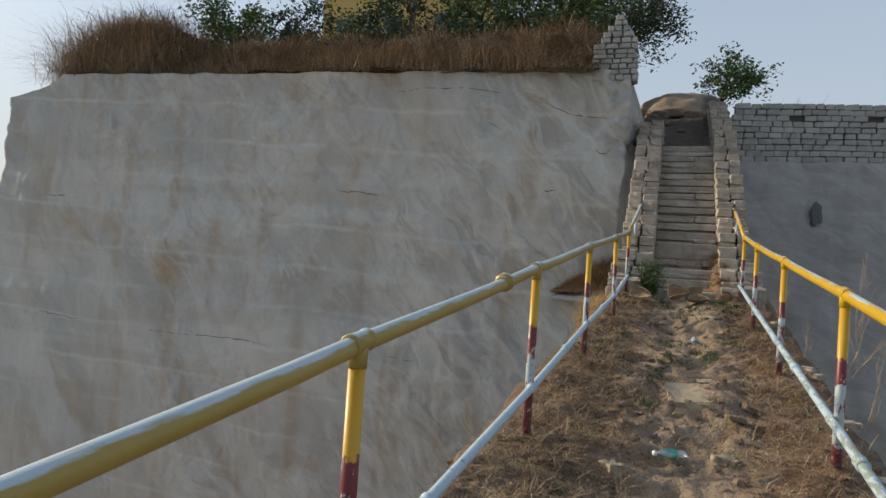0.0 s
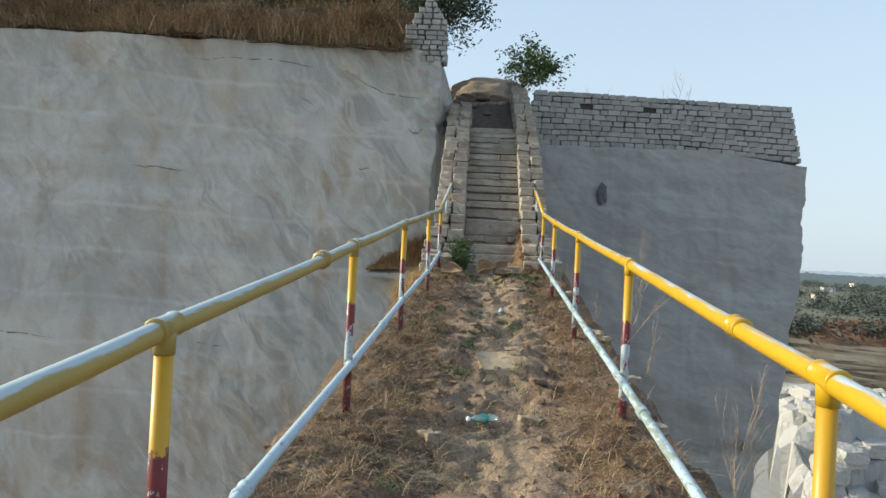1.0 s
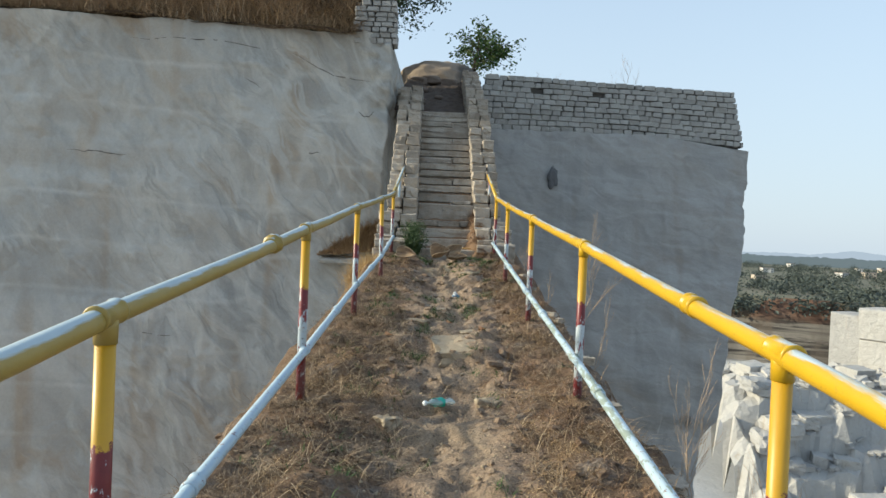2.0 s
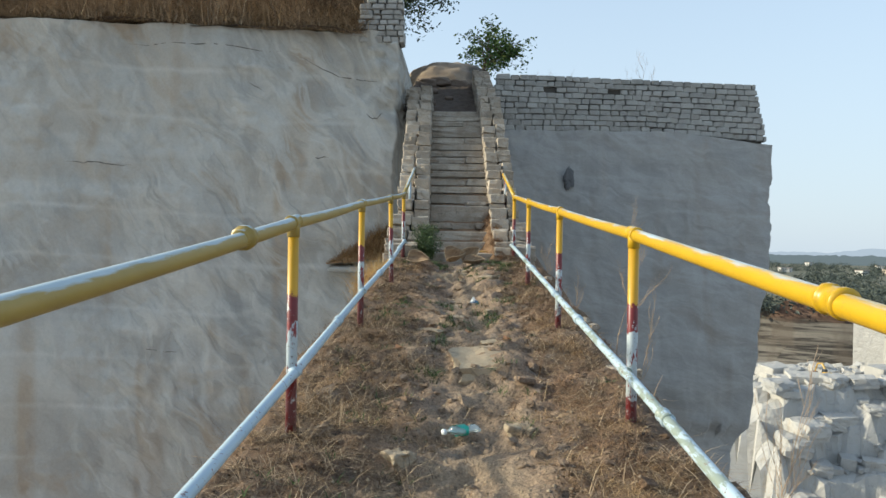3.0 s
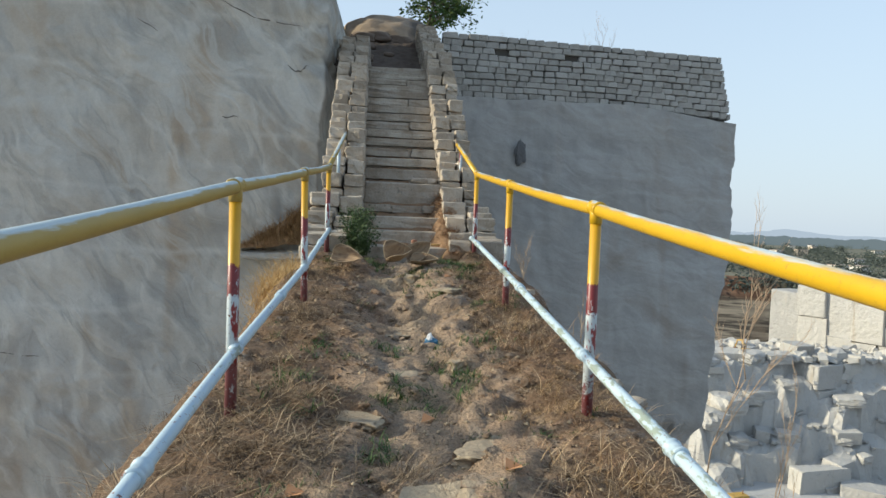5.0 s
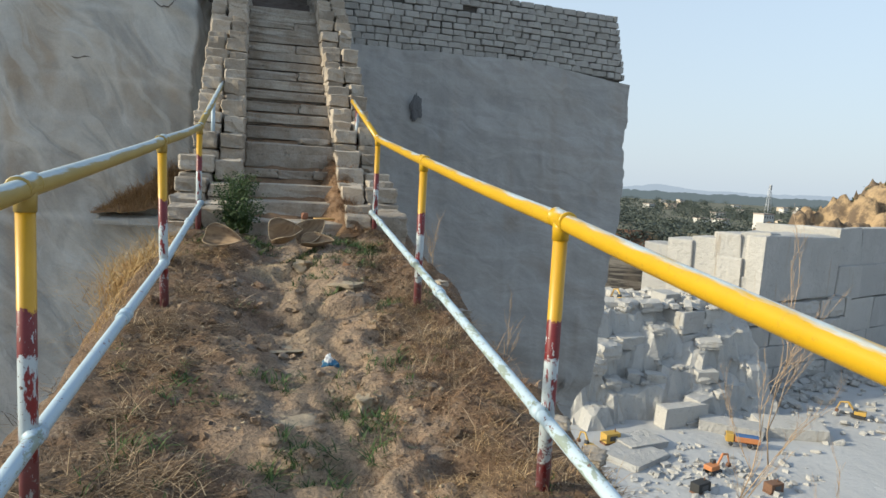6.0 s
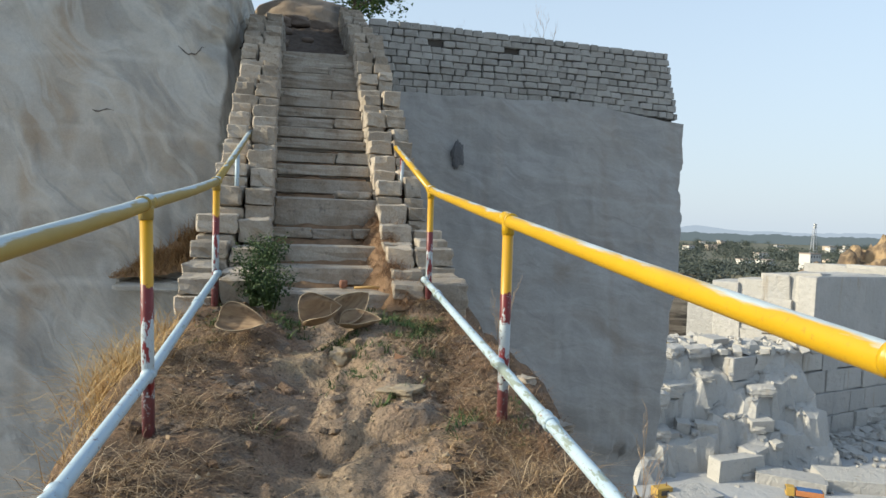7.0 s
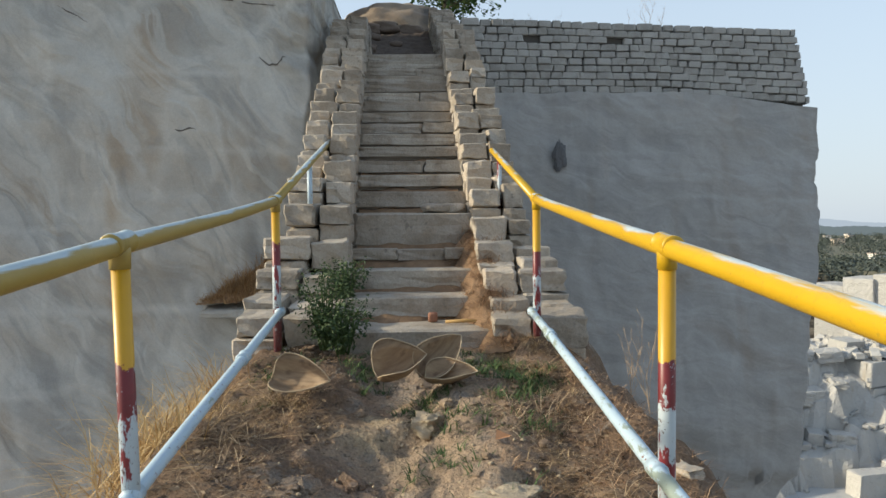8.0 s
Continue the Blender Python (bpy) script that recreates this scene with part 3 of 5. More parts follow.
parapet("parapet_wall", xl, 0.58, -1, 7.0, 14.2)
parapet("parapet_wall", xr, 0.52, 1, 7.02, 19.0)


# ---- cliffs ----
def cliff_face(name, mat, x0, x1, front, top, bottom, nx, nz, label, relief, back=30.0, edge=None):
    """A quarried face: front(x, z) gives y; the top and sides run back."""
    verts, faces = [], []
    for j in range(nz + 1):
        for i in range(nx + 1):
            x = x0 + (x1 - x0) * i / nx
            zt = top(x)
            k = j / nz
            z = zt + (bottom - zt) * k ** 1.7
            xx = x
            if edge:
                xx = edge(x, z)
            y = front(xx, z) + relief(xx, z)
            verts.append((xx, y, z))
    w = nx + 1
    for j in range(nz):
        for i in range(nx):
            a = j * w + i
            faces.append((a, a + w, a + w + 1, a + 1))
    n0 = len(verts)
    for i in range(w):
        x, y, z = verts[i]
        verts.append((x, back, z + 0.3))
    for i in range(nx):
        faces.append((i, i + 1, n0 + i + 1, n0 + i))
    for col, flip in ((0, False), (nx, True)):
        n1 = len(verts)
        for j in range(nz + 1):
            x, y, z = verts[j * w + col]
            verts.append((x, back, z))
        for j in range(nz):
            q = (j * w + col, (j + 1) * w + col, n1 + j + 1, n1 + j)
            faces.append(q[::-1] if not flip else q)
    ob = from_lists(name, verts, faces, mat, None, True)
    return tagged(ob, label, "cliff", kind="structure")


def folds(x, z, seed):
    """Sharp curved creases, as on a split face."""
    u, v = x * 0.79 + z * 0.61, (x * 0.61 - z * 0.79) * 0.45
    w = 0.9 * n3(x * 0.4, z * 0.4, seed, 2)
    a = 1 - abs(n3(u * 0.55 + w, v * 0.45 + w, seed + 4, 2)) * 2.2
    b = 1 - abs(n3(u * 1.4 + w, v * 0.9 - w, seed + 9, 2)) * 2.2
    return -0.075 * max(0, a) ** 3 - 0.028 * max(0, b) ** 3


def relief_left(x, z):
    calm = min(1.0, max(0.25, (x + 21.0) / 6.0))
    a = (0.35 + 0.65 / (1 + math.exp(-(x + 9) * 0.7))) * folds(x, z, 3.0) + calm * 0.22 * n3(x * 0.35, z * 0.3, 2.0) + 0.06 * n3(x * 1.1 + z * 0.5, z * 0.9, 5.0) + 0.02 * n3(x * 5, z * 4, 8.0, 3)
    if x > -2.7:
        a += min(1.0, (x + 2.7) * 1.2) * (0.09 * round(2.5 * n3(x * 0.9, z * 2.2, 33.0, 2)) + 0.07 * n3(x * 2.2, z * 5.0, 37.0, 3)) * max(0.0, min(1.0, (z - 2.2) * 0.6))
    for zc, amp in ((3.0, 0.05), (2.1, 0.04), (-0.6, 0.09), (-1.7, 0.05), (4.6, 0.03)):
        d = z - zc - 0.25 * n3(x * 0.25, zc, 1.0)
        a += amp * max(-1, min(1, d * 10)) * 0.5
    return a


def left_front(x, z):
    return 12.55 + 0.045 * (x + 1.4) - 0.06 * (5.8 - z) if z > -6 else 12.55 + 0.045 * (x + 1.4) - 0.06 * 11.8


def left_edge(x, z):
    if x > -2.6:
        k = (x + 2.6) / 1.2
        return x + k * (0.07 * n3(z * 1.6, 4.0) + 0.05 * round(2 * n3(z * 1.1, 14.0, 2.0, 2)) - 0.15 - 0.02 * (5.8 - max(z, -2)))
    if x < -19:
        k = (-19 - x) / 2.0
        return x + k * (0.2 * n3(z * 0.8, 9.0) - 0.02 * max(0, 4 - z))
    return x


cliff_face("cliff_left", M["cliff"], -21.65, -1.4, left_front, lambda x: 5.98 - 0.016 * (x + 1.4) + 0.05 * n3(x * 0.8, 3.0) - (0.5 * max(0, (-19.6 - x)) ** 0.6 if x < -19.6 else 0),
           -46, 300, 200, "tall sawn pale grey granite face with stains and cracks", relief_left, 40, left_edge)


def relief_right(x, z):
    a = 0.4 * folds(x, z, 13.0) + 0.12 * n3(x * 0.4, z * 0.35, 12.0) + 0.04 * n3(x * 1.3, z * 1.1, 15.0)
    d = z + 5.2 - 0.4 * n3(x * 0.5, 1.0, 6.0)
    return a + (0.25 if d < 0 else 0.0)


def right_edge(x, z):
    """The free corner of the face: it draws in downwards and breaks off under a ledge."""
    if x > 7.5:
        k = (x - 7.5) / 3.5
        draw = float(np.interp(-z, (-5, -2.4, -0.2, 0.9, 2.5, 4.5, 5.3, 5.9, 46), (0.0, -0.22, -0.40, -0.70, -0.98, -1.12, -1.32, -1.75, -2.4)))
        jag = 0.09 * n3(z * 1.3, 7.0) + 0.07 * round(2 * n3(z * 0.9, 17.0, 3.0, 2))
        return x + k * (draw + jag * min(1.0, max(0.15, (4.6 - z) * 0.4)))
    return x


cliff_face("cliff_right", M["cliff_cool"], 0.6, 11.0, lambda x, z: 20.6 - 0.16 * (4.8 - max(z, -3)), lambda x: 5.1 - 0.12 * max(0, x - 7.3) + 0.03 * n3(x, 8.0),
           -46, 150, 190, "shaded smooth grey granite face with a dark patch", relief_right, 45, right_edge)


# ---- ground to the horizon, with the pit ----
def ground_sheet():
    radii = [6, 20, 40, 60, 80, 100, 120, 140, 160, 180, 200, 215, 240, 262, 276, 281, 283, 286, 288, 291, 293, 300, 308, 340, 420, 560, 800, 1200, 2000, 3200, 4600]
    seg = 260
    verts, faces = [], []
    for r in radii:
        for k in range(seg):
            a = 2 * math.pi * k / seg
            x, y = r * math.sin(a), r * math.cos(a)
            rr = r + 2.5 * n3(math.cos(a) * 9, math.sin(a) * 9, 4.0)
            z = -45.0
            for edge, up in ((282, 10), (287, 9), (292, 9)):
                if rr > edge:
                    z += up
            if r > 301:
                z = -22 + (40 * max(0.0, n3(x / 900, y / 900, 2.0)) if r > 3000 else 0)
            if r < 215:
                z += 0.5 * n3(x / 25, y / 25, 6.0)
            verts.append((x, y, z))
    for i in range(len(radii) - 1):
        for k in range(seg):
            k2 = (k + 1) % seg
            faces.append((i * seg + k, (i + 1) * seg + k, (i + 1) * seg + k2, i * seg + k2))
    faces.append(tuple(range(seg)))
    n = Nodes("plain_and_pit", 0.95)
    p = n.place()
    z = n.axis(p, 2)
    white = n.mix(n.noise(p, 0.12, 5), (0.46, 0.46, 0.45), (0.36, 0.355, 0.345))
    # grey-tan strata, with the shadows under ledges painted as near-black bands
    strata = n.noise(n.place((0.05, 0.05, 0.9)), 0.55, 5, 0.65, 0.6)
    brown = n.mix(n.ramp(strata, (0.44, 0.0), (0.5, 0.6), (0.57, 1.0)), (0.03, 0.026, 0.022), (0.17, 0.152, 0.125))
    brown = n.mix(n.ramp(n.noise(n.place((1, 1, 0.25)), 0.09, 4, 0.6), (0.5, 0.0), (0.6, 0.6)), brown, (0.10, 0.08, 0.06))
    cap = n.math("MULTIPLY", n.math("ADD", n.math("ADD", z, 50), n.math("MULTIPLY", n.noise(p, 0.06, 3), 8)), 0.02)
    brown = n.mix(n.ramp(cap, (0.56, 0.0), (0.62, 0.85)), brown, n.mix(strata, (0.09, 0.05, 0.033), (0.21, 0.115, 0.07)))
    green = n.mix(n.noise(p, 0.02, 5), (0.055, 0.075, 0.04), (0.20, 0.17, 0.12))
    c = n.mix(n.ramp(n.math("MULTIPLY", n.math("ADD", z, 50), 0.02), (0.14, 0.0), (0.17, 1.0)), white, brown)
    flat = n.t.nodes.new("ShaderNodeVectorMath")
    flat.operation = "LENGTH"
    n.t.links.new(n.place((1, 1, 0)), flat.inputs[0])
    c = n.mix(n.ramp(n.math("MULTIPLY", flat.outputs["Value"], 0.001), (0.294, 0.0), (0.297, 1.0)), c, green)
    ob = from_lists("ground", verts, faces, n.done(c, n.noise(p, 0.5, 4), 0.6, 0.5), None, True)
    return tagged(ob, "pale quarry floor, brown benches and hazy plain to the horizon", "ground", kind="structure")


ground_sheet()


# ---- top of the stairs ----
def rough_sheet(name, x0, x1, y0, y1, nx, ny, height, mat, label, category="ground"):
    verts, faces = [], []
    for j in range(ny + 1):
        for i in range(nx + 1):
            x, y = x0 + (x1 - x0) * i / nx, y0 + (y1 - y0) * j / ny
            verts.append((x, y, height(x, y)))
    for j in range(ny):
        for i in range(nx):
            a = j * (nx + 1) + i
            faces.append((a, a + 1, a + nx + 2, a + nx + 1))
    return tagged(from_lists(name, verts, faces, mat, None, True), label, category, kind="structure")


rough_sheet("ground_slope", -1.6, 0.9, 14.05, 20.8, 40, 90,
            lambda x, y: 4.25 + (y - 14) * 0.38 + 0.10 * n3(x * 2, y * 2, 3.0) + 0.05 * n3(x * 7, y * 7, 1.0) + 0.25 * max(0, -x - 0.9), M["dark_earth"],
            "dark slope of leaf litter and rubble above the steps")


def rock(name, at, size, mat, label, category="rock", seed=0, rough=0.18, sub=4, turn=0.0, group="", cut=0.78):
    bm = bmesh.new()
    bmesh.ops.create_icosphere(bm, subdivisions=sub, radius=1.0)
    for v in bm.verts:
        d = v.co.normalized()
        k = 1 + rough * n3(d.x * 1.3 + seed, d.y * 1.3, d.z * 1.3 + seed * 3) + rough * 0.35 * n3(d.x * 4, d.y * 4 + seed, d.z * 4)
        flat = Vector([max(-cut, min(cut, c)) for c in d])
        v.co = flat * k
    ob = part(name, bm, mat, None, "", True)
    ob.matrix_basis = pose(*at, 0, 0, turn) @ Matrix.Diagonal((*size, 1))
    return tagged(ob, label, category, group)


def boulder_material():
    n = Nodes("weathered_tan_rock", 0.9)
    p = n.place()
    c = n.mix(n.ramp(n.noise(p, 1.2, 4), (0.4, 0.0), (0.6, 1.0)), (0.36, 0.28, 0.20), (0.28, 0.22, 0.165))
    x = n.axis(p, 0)
    dark = n.math("ADD", n.math("MULTIPLY", x, 0.6), n.math("MULTIPLY", n.noise(p, 1.5, 4), 0.5))
    c = n.mix(n.ramp(dark, (0.28, 0.0), (0.42, 0.85)), c, (0.075, 0.068, 0.06))
    return n.done(c, n.noise(p, 5, 6, 0.65), 0.6, 0.06)


rock("boulder", (-0.58, 21.2, 6.52), (1.75, 1.3, 1.06), boulder_material(), "large rounded tan boulder with a dark stained side", seed=2, rough=0.14, cut=1.0, sub=5)
for i, (x, y, z, w) in enumerate(((-0.85, 19.75, 6.55, 0.5), (-0.2, 19.9, 6.5, 0.45), (-1.25, 19.6, 6.45, 0.4))):
    rock("rock", (x, y, z), (w, 0.3, 0.2), M["dark_rock"], "dark rock lying in leaf litter under the boulder", seed=i + 3)
r = random.Random(31)
for i in range(7):
    x, y = r.uniform(-1.2, 0.25), r.uniform(14.6, 19.3)
    s = r.uniform(0.06, 0.2)
    rock("rock", (x, y, 4.3 + (y - 14) * 0.38), (s * 1.4, s, s * 0.7), M["dark_rock"], "small broken stone on the dark slope", seed=i + 20, sub=2, turn=r.uniform(0, 180), group="slope rubble")

corner = thing("corner_wall", (-1.2, 14.6, 4.4), "rough granite block wall wedged against the cliff", "stone wall")
for j in range(5):
    for i in range(3):
        stone("block", BLOCKS, (-1.42 + 0.24 * i + r.uniform(-0.02, 0.02), 14.75 + r.uniform(-0.04, 0.04), 4.25 + j * 0.19), (0.235, 0.4, 0.185), corner, r.uniform(-3, 3), 2)

for x, y, w, a in ((0.20, 9.02, 0.26, 20), (0.36, 9.05, 0.18, -15)):
    rock("flat_stone", (x, y, 1.675), (w * 0.75, 0.13, 0.06), M["block"], "flat reddish stone lying on the landing slab", seed=int(a), sub=3, turn=a)

# ---- loose things on the path ----
for i, (x, y, sx, sy, sz, a) in enumerate(((0.30, 2.15, 0.16, 0.22, 0.04, -20), (-0.3, 2.4, 0.18, 0.13, 0.035, -15), (-0.05, 4.2, 0.2, 0.13, 0.03, 12), (0.33, 5.0, 0.15, 0.11, 0.05, -30),
                                           (-0.14, 3.12, 0.24, 0.12, 0.05, 5), (0.30, 0.2, 0.10, 0.09, 0.07, 0), (-0.30, -0.15, 0.09, 0.08, 0.06, 40),
                                           (0.05, 5.85, 0.11, 0.09, 0.07, 70), (0.40, 3.9, 0.09, 0.08, 0.05, 20), (0.28, 3.3, 0.11, 0.09, 0.06, 30))):
    rock("path_stone", (x, y, ground_z(x, y) - sz * 0.35), (sx, sy, sz), M["path_rock"], "flat weathered stone bedded in the trodden soil", "stone", seed=40 + i, rough=0.45, sub=4, cut=0.62, turn=a, group="path stones")
ob = new("rock_step", rough_meshes("rock_step", M["path_rock"], 1)[0])
ob.matrix_basis = pose(0.14, 1.44, ground_z(0.14, 1.1) + 0.035, 6, 0, 6) @ Matrix.Diagonal((0.40, 0.58, 0.22, 1))
tagged(ob, "worn tan rock step bedded across the dusty path", "stone")
for i, (x, y, s) in enumerate(((1.1, 1.3, 0.14), (1.14, 2.65, 0.10), (1.12, 0.35, 0.1), (1.12, 3.0, 0.09), (1.12, 4.75, 0.10), (1.2, -0.6, 0.13), (1.08, 5.2, 0.08))):
    stone_ob = rock("edge_rock", (x, y, ground_z(x, y) + 0.02), (s * 1.3, s * 0.95, s * 0.4), M["block"], "pale broken slab on the edge of the ridge", seed=60 + i, rough=0.4, sub=4, cut=0.5, turn=i * 50, group="edge rocks")
pebbles_v, pebbles_f = [], []
r = random.Random(77)
for i in range(1500):
    x, y = r.gauss(0.05, 0.42), r.uniform(-3.5, 7.0)
    s = r.uniform(0.004, 0.014) * (1.6 if r.random() < 0.1 else 1)
    z = ground_z(x, y)
    b = len(pebbles_v)
    for d in ((1, 0, 0), (0, 1, 0), (-1, 0, 0), (0, -1, 0), (0, 0, 0.8), (0, 0, -0.6)):
        pebbles_v.append((x + d[0] * s * r.uniform(0.6, 1.3), y + d[1] * s * r.uniform(0.6, 1.3), z + d[2] * s))
    for k in range(4):
        pebbles_f += [(b + k, b + (k + 1) % 4, b + 4), (b + (k + 1) % 4, b + k, b + 5)]
tagged(from_lists("pebbles", pebbles_v, pebbles_f, M["path_rock"], None, True), "small grey pebbles scattered on the soil", "pebbles", kind="stuff")


crumbs_v, crumbs_f = [], []
r = random.Random(79)
for i in range(22000):
    x, y = r.choice((-1, 1)) * abs(r.gauss(0.62, 0.28)), r.uniform(-3.4, 7.0)
    if abs(x) > 1.25 or off_path(x, y) < 0.36 or n3(x * 2.1, y * 2.1, 44.0, 2) < -0.18:
        continue
    s_ = r.uniform(0.002, 0.0075) * (1.8 if r.random() < 0.12 else 1)
    z, a = ground_z(x, y) + s_ * 0.3, r.uniform(0, 6.28)
    b = len(crumbs_v)
    ca, sa = math.cos(a) * s_ * 2.2, math.sin(a) * s_ * 2.2
    crumbs_v += [(x - ca, y - sa, z), (x + sa * 0.3, y - ca * 0.3, z + s_ * r.uniform(0.2, 1.0)), (x + ca, y + sa, z + s_ * r.uniform(0, 0.8)), (x - sa * 0.3, y + ca * 0.3, z - s_ * 0.4)]
    crumbs_f += [(b, b + 1, b + 2), (b, b + 2, b + 3), (b, b + 3, b + 1), (b + 1, b + 3, b + 2)]
tagged(from_lists("litter_crumbs", crumbs_v, crumbs_f, blade_material("broken_litter", (0.045, 0.03, 0.02), (0.13, 0.085, 0.052), (0.28, 0.2, 0.12))), "crumbled bark, stems and leaf litter on the soil", "leaf litter", kind="stuff")


clods_v, clods_f = [], []
r = random.Random(78)
for i in range(380):
    x, y = r.gauss(0.08, 0.5), r.uniform(-3.2, 7.0)
    s_ = r.uniform(0.012, 0.05) * (1.7 if r.random() < 0.08 else 1)
    m = pose(x, y, ground_z(x, y) + s_ * 0.1, r.uniform(-30, 30), r.uniform(-30, 30), r.uniform(0, 180)) @ Matrix.Diagonal((s_ * r.uniform(0.8, 1.8), s_, s_ * r.uniform(0.4, 0.8), 1))
    me = r.choice(ROUGH)
    b = len(clods_v)
    clods_v += [m @ w.co for w in me.vertices]
    clods_f += [tuple(k + b for k in p.vertices) for p in me.polygons]
tagged(from_lists("soil_clods", clods_v, clods_f, M["soil"]), "broken clods of dry soil on the path", "soil", kind="stuff")


def sheath_material():
    n = Nodes("dry_brown_sheath", 0.7)
    p = n.coords()
    grain = n.noise(n.coords("Object", (1, 7, 1)), 7, 4, 0.6)
    c = n.mix(n.ramp(grain, (0.3, 0.0), (0.7, 1.0)), (0.19, 0.12, 0.068), (0.36, 0.255, 0.15))
    c = n.mix(n.ramp(n.noise(p, 9, 3), (0.58, 0.0), (0.68, 0.7)), c, (0.10, 0.055, 0.03))
    return n.done(c, grain, 0.4, 0.01)


M["sheath"] = sheath_material()
M["sheath_rim"] = plain("pale_sheath_rim", (0.44, 0.34, 0.22), 0.75, 0.2, 15)


def sheath(at, length, width, curl, angles):
    """A dried, cupped bract: a leaf-shaped shell with thickness."""
    bm = bmesh.new()
    nu, nv = 14, 10
    grid = []
    for side in (0, 1):
        rows = []
        for i in range(nu + 1):
            u = (i / nu) ** 1.6
            w = width * math.sin(math.pi * min(1, u ** 0.6 * 0.96 + 0.04)) ** 0.75 + 0.004
            row = []
            for j in range(nv + 1):
                v = (j / nv - 0.5) * 2
                row.append(bm.verts.new(((u - 0.5) * length, v * w / 2, curl * w * (v * v) * 0.9 + 0.9 * curl * length * (u - 0.4) ** 2 + 0.01 * n3(u * 4, v * 2, length * 9) - 0.006 * side)))
            rows.append(row)
        grid.append(rows)
    for side in (0, 1):
        for i in range(nu):
            for j in range(nv):
                q = [grid[side][i][j], grid[side][i + 1][j], grid[side][i + 1][j + 1], grid[side][i][j + 1]]
                bm.faces.new(q if side == 0 else q[::-1])
    for i in range(nu):
        for j in (0, nv):
            bm.faces.new((grid[0][i][j], grid[1][i][j], grid[1][i + 1][j], grid[0][i + 1][j]))
    bmesh.ops.recalc_face_normals(bm, faces=bm.faces[:])
    outline = [row[0].co.copy() for row in grid[0]] + [row[-1].co.copy() for row in reversed(grid[0])]
    ob = part("dry_sheath", bm, M["sheath"], None, "", True)
    v, f = tube(outline + outline[:1], 0.003, 6)
    from_lists("rim", v, f, M["sheath_rim"], ob, True, "pale worn rim")
    ob.matrix_basis = pose(*at, *angles)
    return tagged(ob, "cupped dry brown palm sheath lying on the soil", "plant debris", "fallen sheaths")


sheath((-0.60, 6.10, 0.685), 0.32, 0.22, 0.5, (48, 4, -12))
sheath((-0.085, 6.22, 0.70), 0.30, 0.24, 0.85, (38, -16, 20))
sheath((0.13, 6.34, 0.75), 0.33, 0.22, 0.6, (46, -34, 32))
sheath((0.19, 6.18, 0.665), 0.29, 0.19, 0.5, (24, -6, -8))
rock("clay_ball", (0.112, 7.48, 0.835), (0.045, 0.045, 0.045), plain("red_clay", (0.26, 0.12, 0.07), 0.8), "small round reddish clay ball on a step", "ball", seed=91, rough=0.05, sub=3)
v, f = tube([(0.20, 7.36, 0.815), (0.36, 7.37, 0.82), (0.47, 7.35, 0.815)], [0.012, 0.014, 0.008], 7)
tagged(from_lists("stick", v, f, plain("ochre_stick", (0.42, 0.26, 0.09), 0.7), None, True), "short yellowish stick lying on a step", "stick")


def bottle(at, turn):
    b = thing("plastic_bottle", at, "crushed clear plastic bottle with a torn green label", "bottle")
    n = Nodes("clear_plastic", 0.15)
    n.b.inputs["Transmission Weight"].default_value = 0.5
    n.b.inputs["Alpha"].default_value = 0.7
    n.b.inputs["IOR"].default_value = 1.35
    clear = n.done((0.72, 0.82, 0.80))
    prof = [(-0.104, 0.0), (-0.10, 0.026), (-0.09, 0.032), (-0.05, 0.030), (-0.03, 0.033), (0.0, 0.029), (0.04, 0.032), (0.075, 0.026), (0.10, 0.013), (0.115, 0.013)]
    v, f = tube([(p[0], 0.004 * math.sin(p[0] * 60), 0) for p in prof], [max(p[1], 0.001) for p in prof], 16)
    v = [Vector((a.x * 0.9, a.y * (1.25 + 0.2 * math.sin(a.x * 55)), a.z * (0.62 + 0.22 * math.sin(a.x * 40 + a.y * 50)))) for a in v]
    body = from_lists("body", v, f, clear, b, True)
    v, f = tube([(-0.01, 0, 0), (0.015, 0, 0), (0.045, 0, 0)], [0.042, 0.038, 0.040], 16, False)
    v = [Vector((a.x + 0.006 * math.sin(a.y * 160), a.y, a.z * 0.72)) for a in v]
    from_lists("label", v, f, plain("green_label", (0.03, 0.36, 0.27), 0.4), body, True, "torn green label")
    v, f = tube([(0.113, 0, 0), (0.13, 0, 0)], 0.015, 14)
    from_lists("cap", v, f, plain("white_cap", (0.75, 0.78, 0.78), 0.4), body, True, "white cap")
    b.matrix_basis = pose(*at, 0, -4, turn)


bottle((0.0, 0.19, ground_z(0.0, 0.19) + 0.04), 218)


def packet(at):
    ob = thing("crumpled_packet", at, "crumpled blue and white plastic packet on the soil", "litter")
    for nm, off, size, col, seed in (("packet", (0, 0, 0.028), (0.045, 0.04, 0.04), (0.03, 0.13, 0.24), 5), ("flap", (-0.012, -0.005, 0.07), (0.02, 0.015, 0.03), (0.75, 0.76, 0.78), 8)):
        bm = bmesh.new()
        bmesh.ops.create_icosphere(bm, subdivisions=3, radius=1.0)
        for w in bm.verts:
            w.co *= 1 + 0.5 * n3(w.co.x * 2 + seed, w.co.y * 2, w.co.z * 2, 3)
            w.co = Vector((w.co.x * size[0], w.co.y * size[1], w.co.z * size[2])) + Vector(off)
        part(nm, bm, plain(nm + "_film", col, 0.3, 0.3, 30), ob)


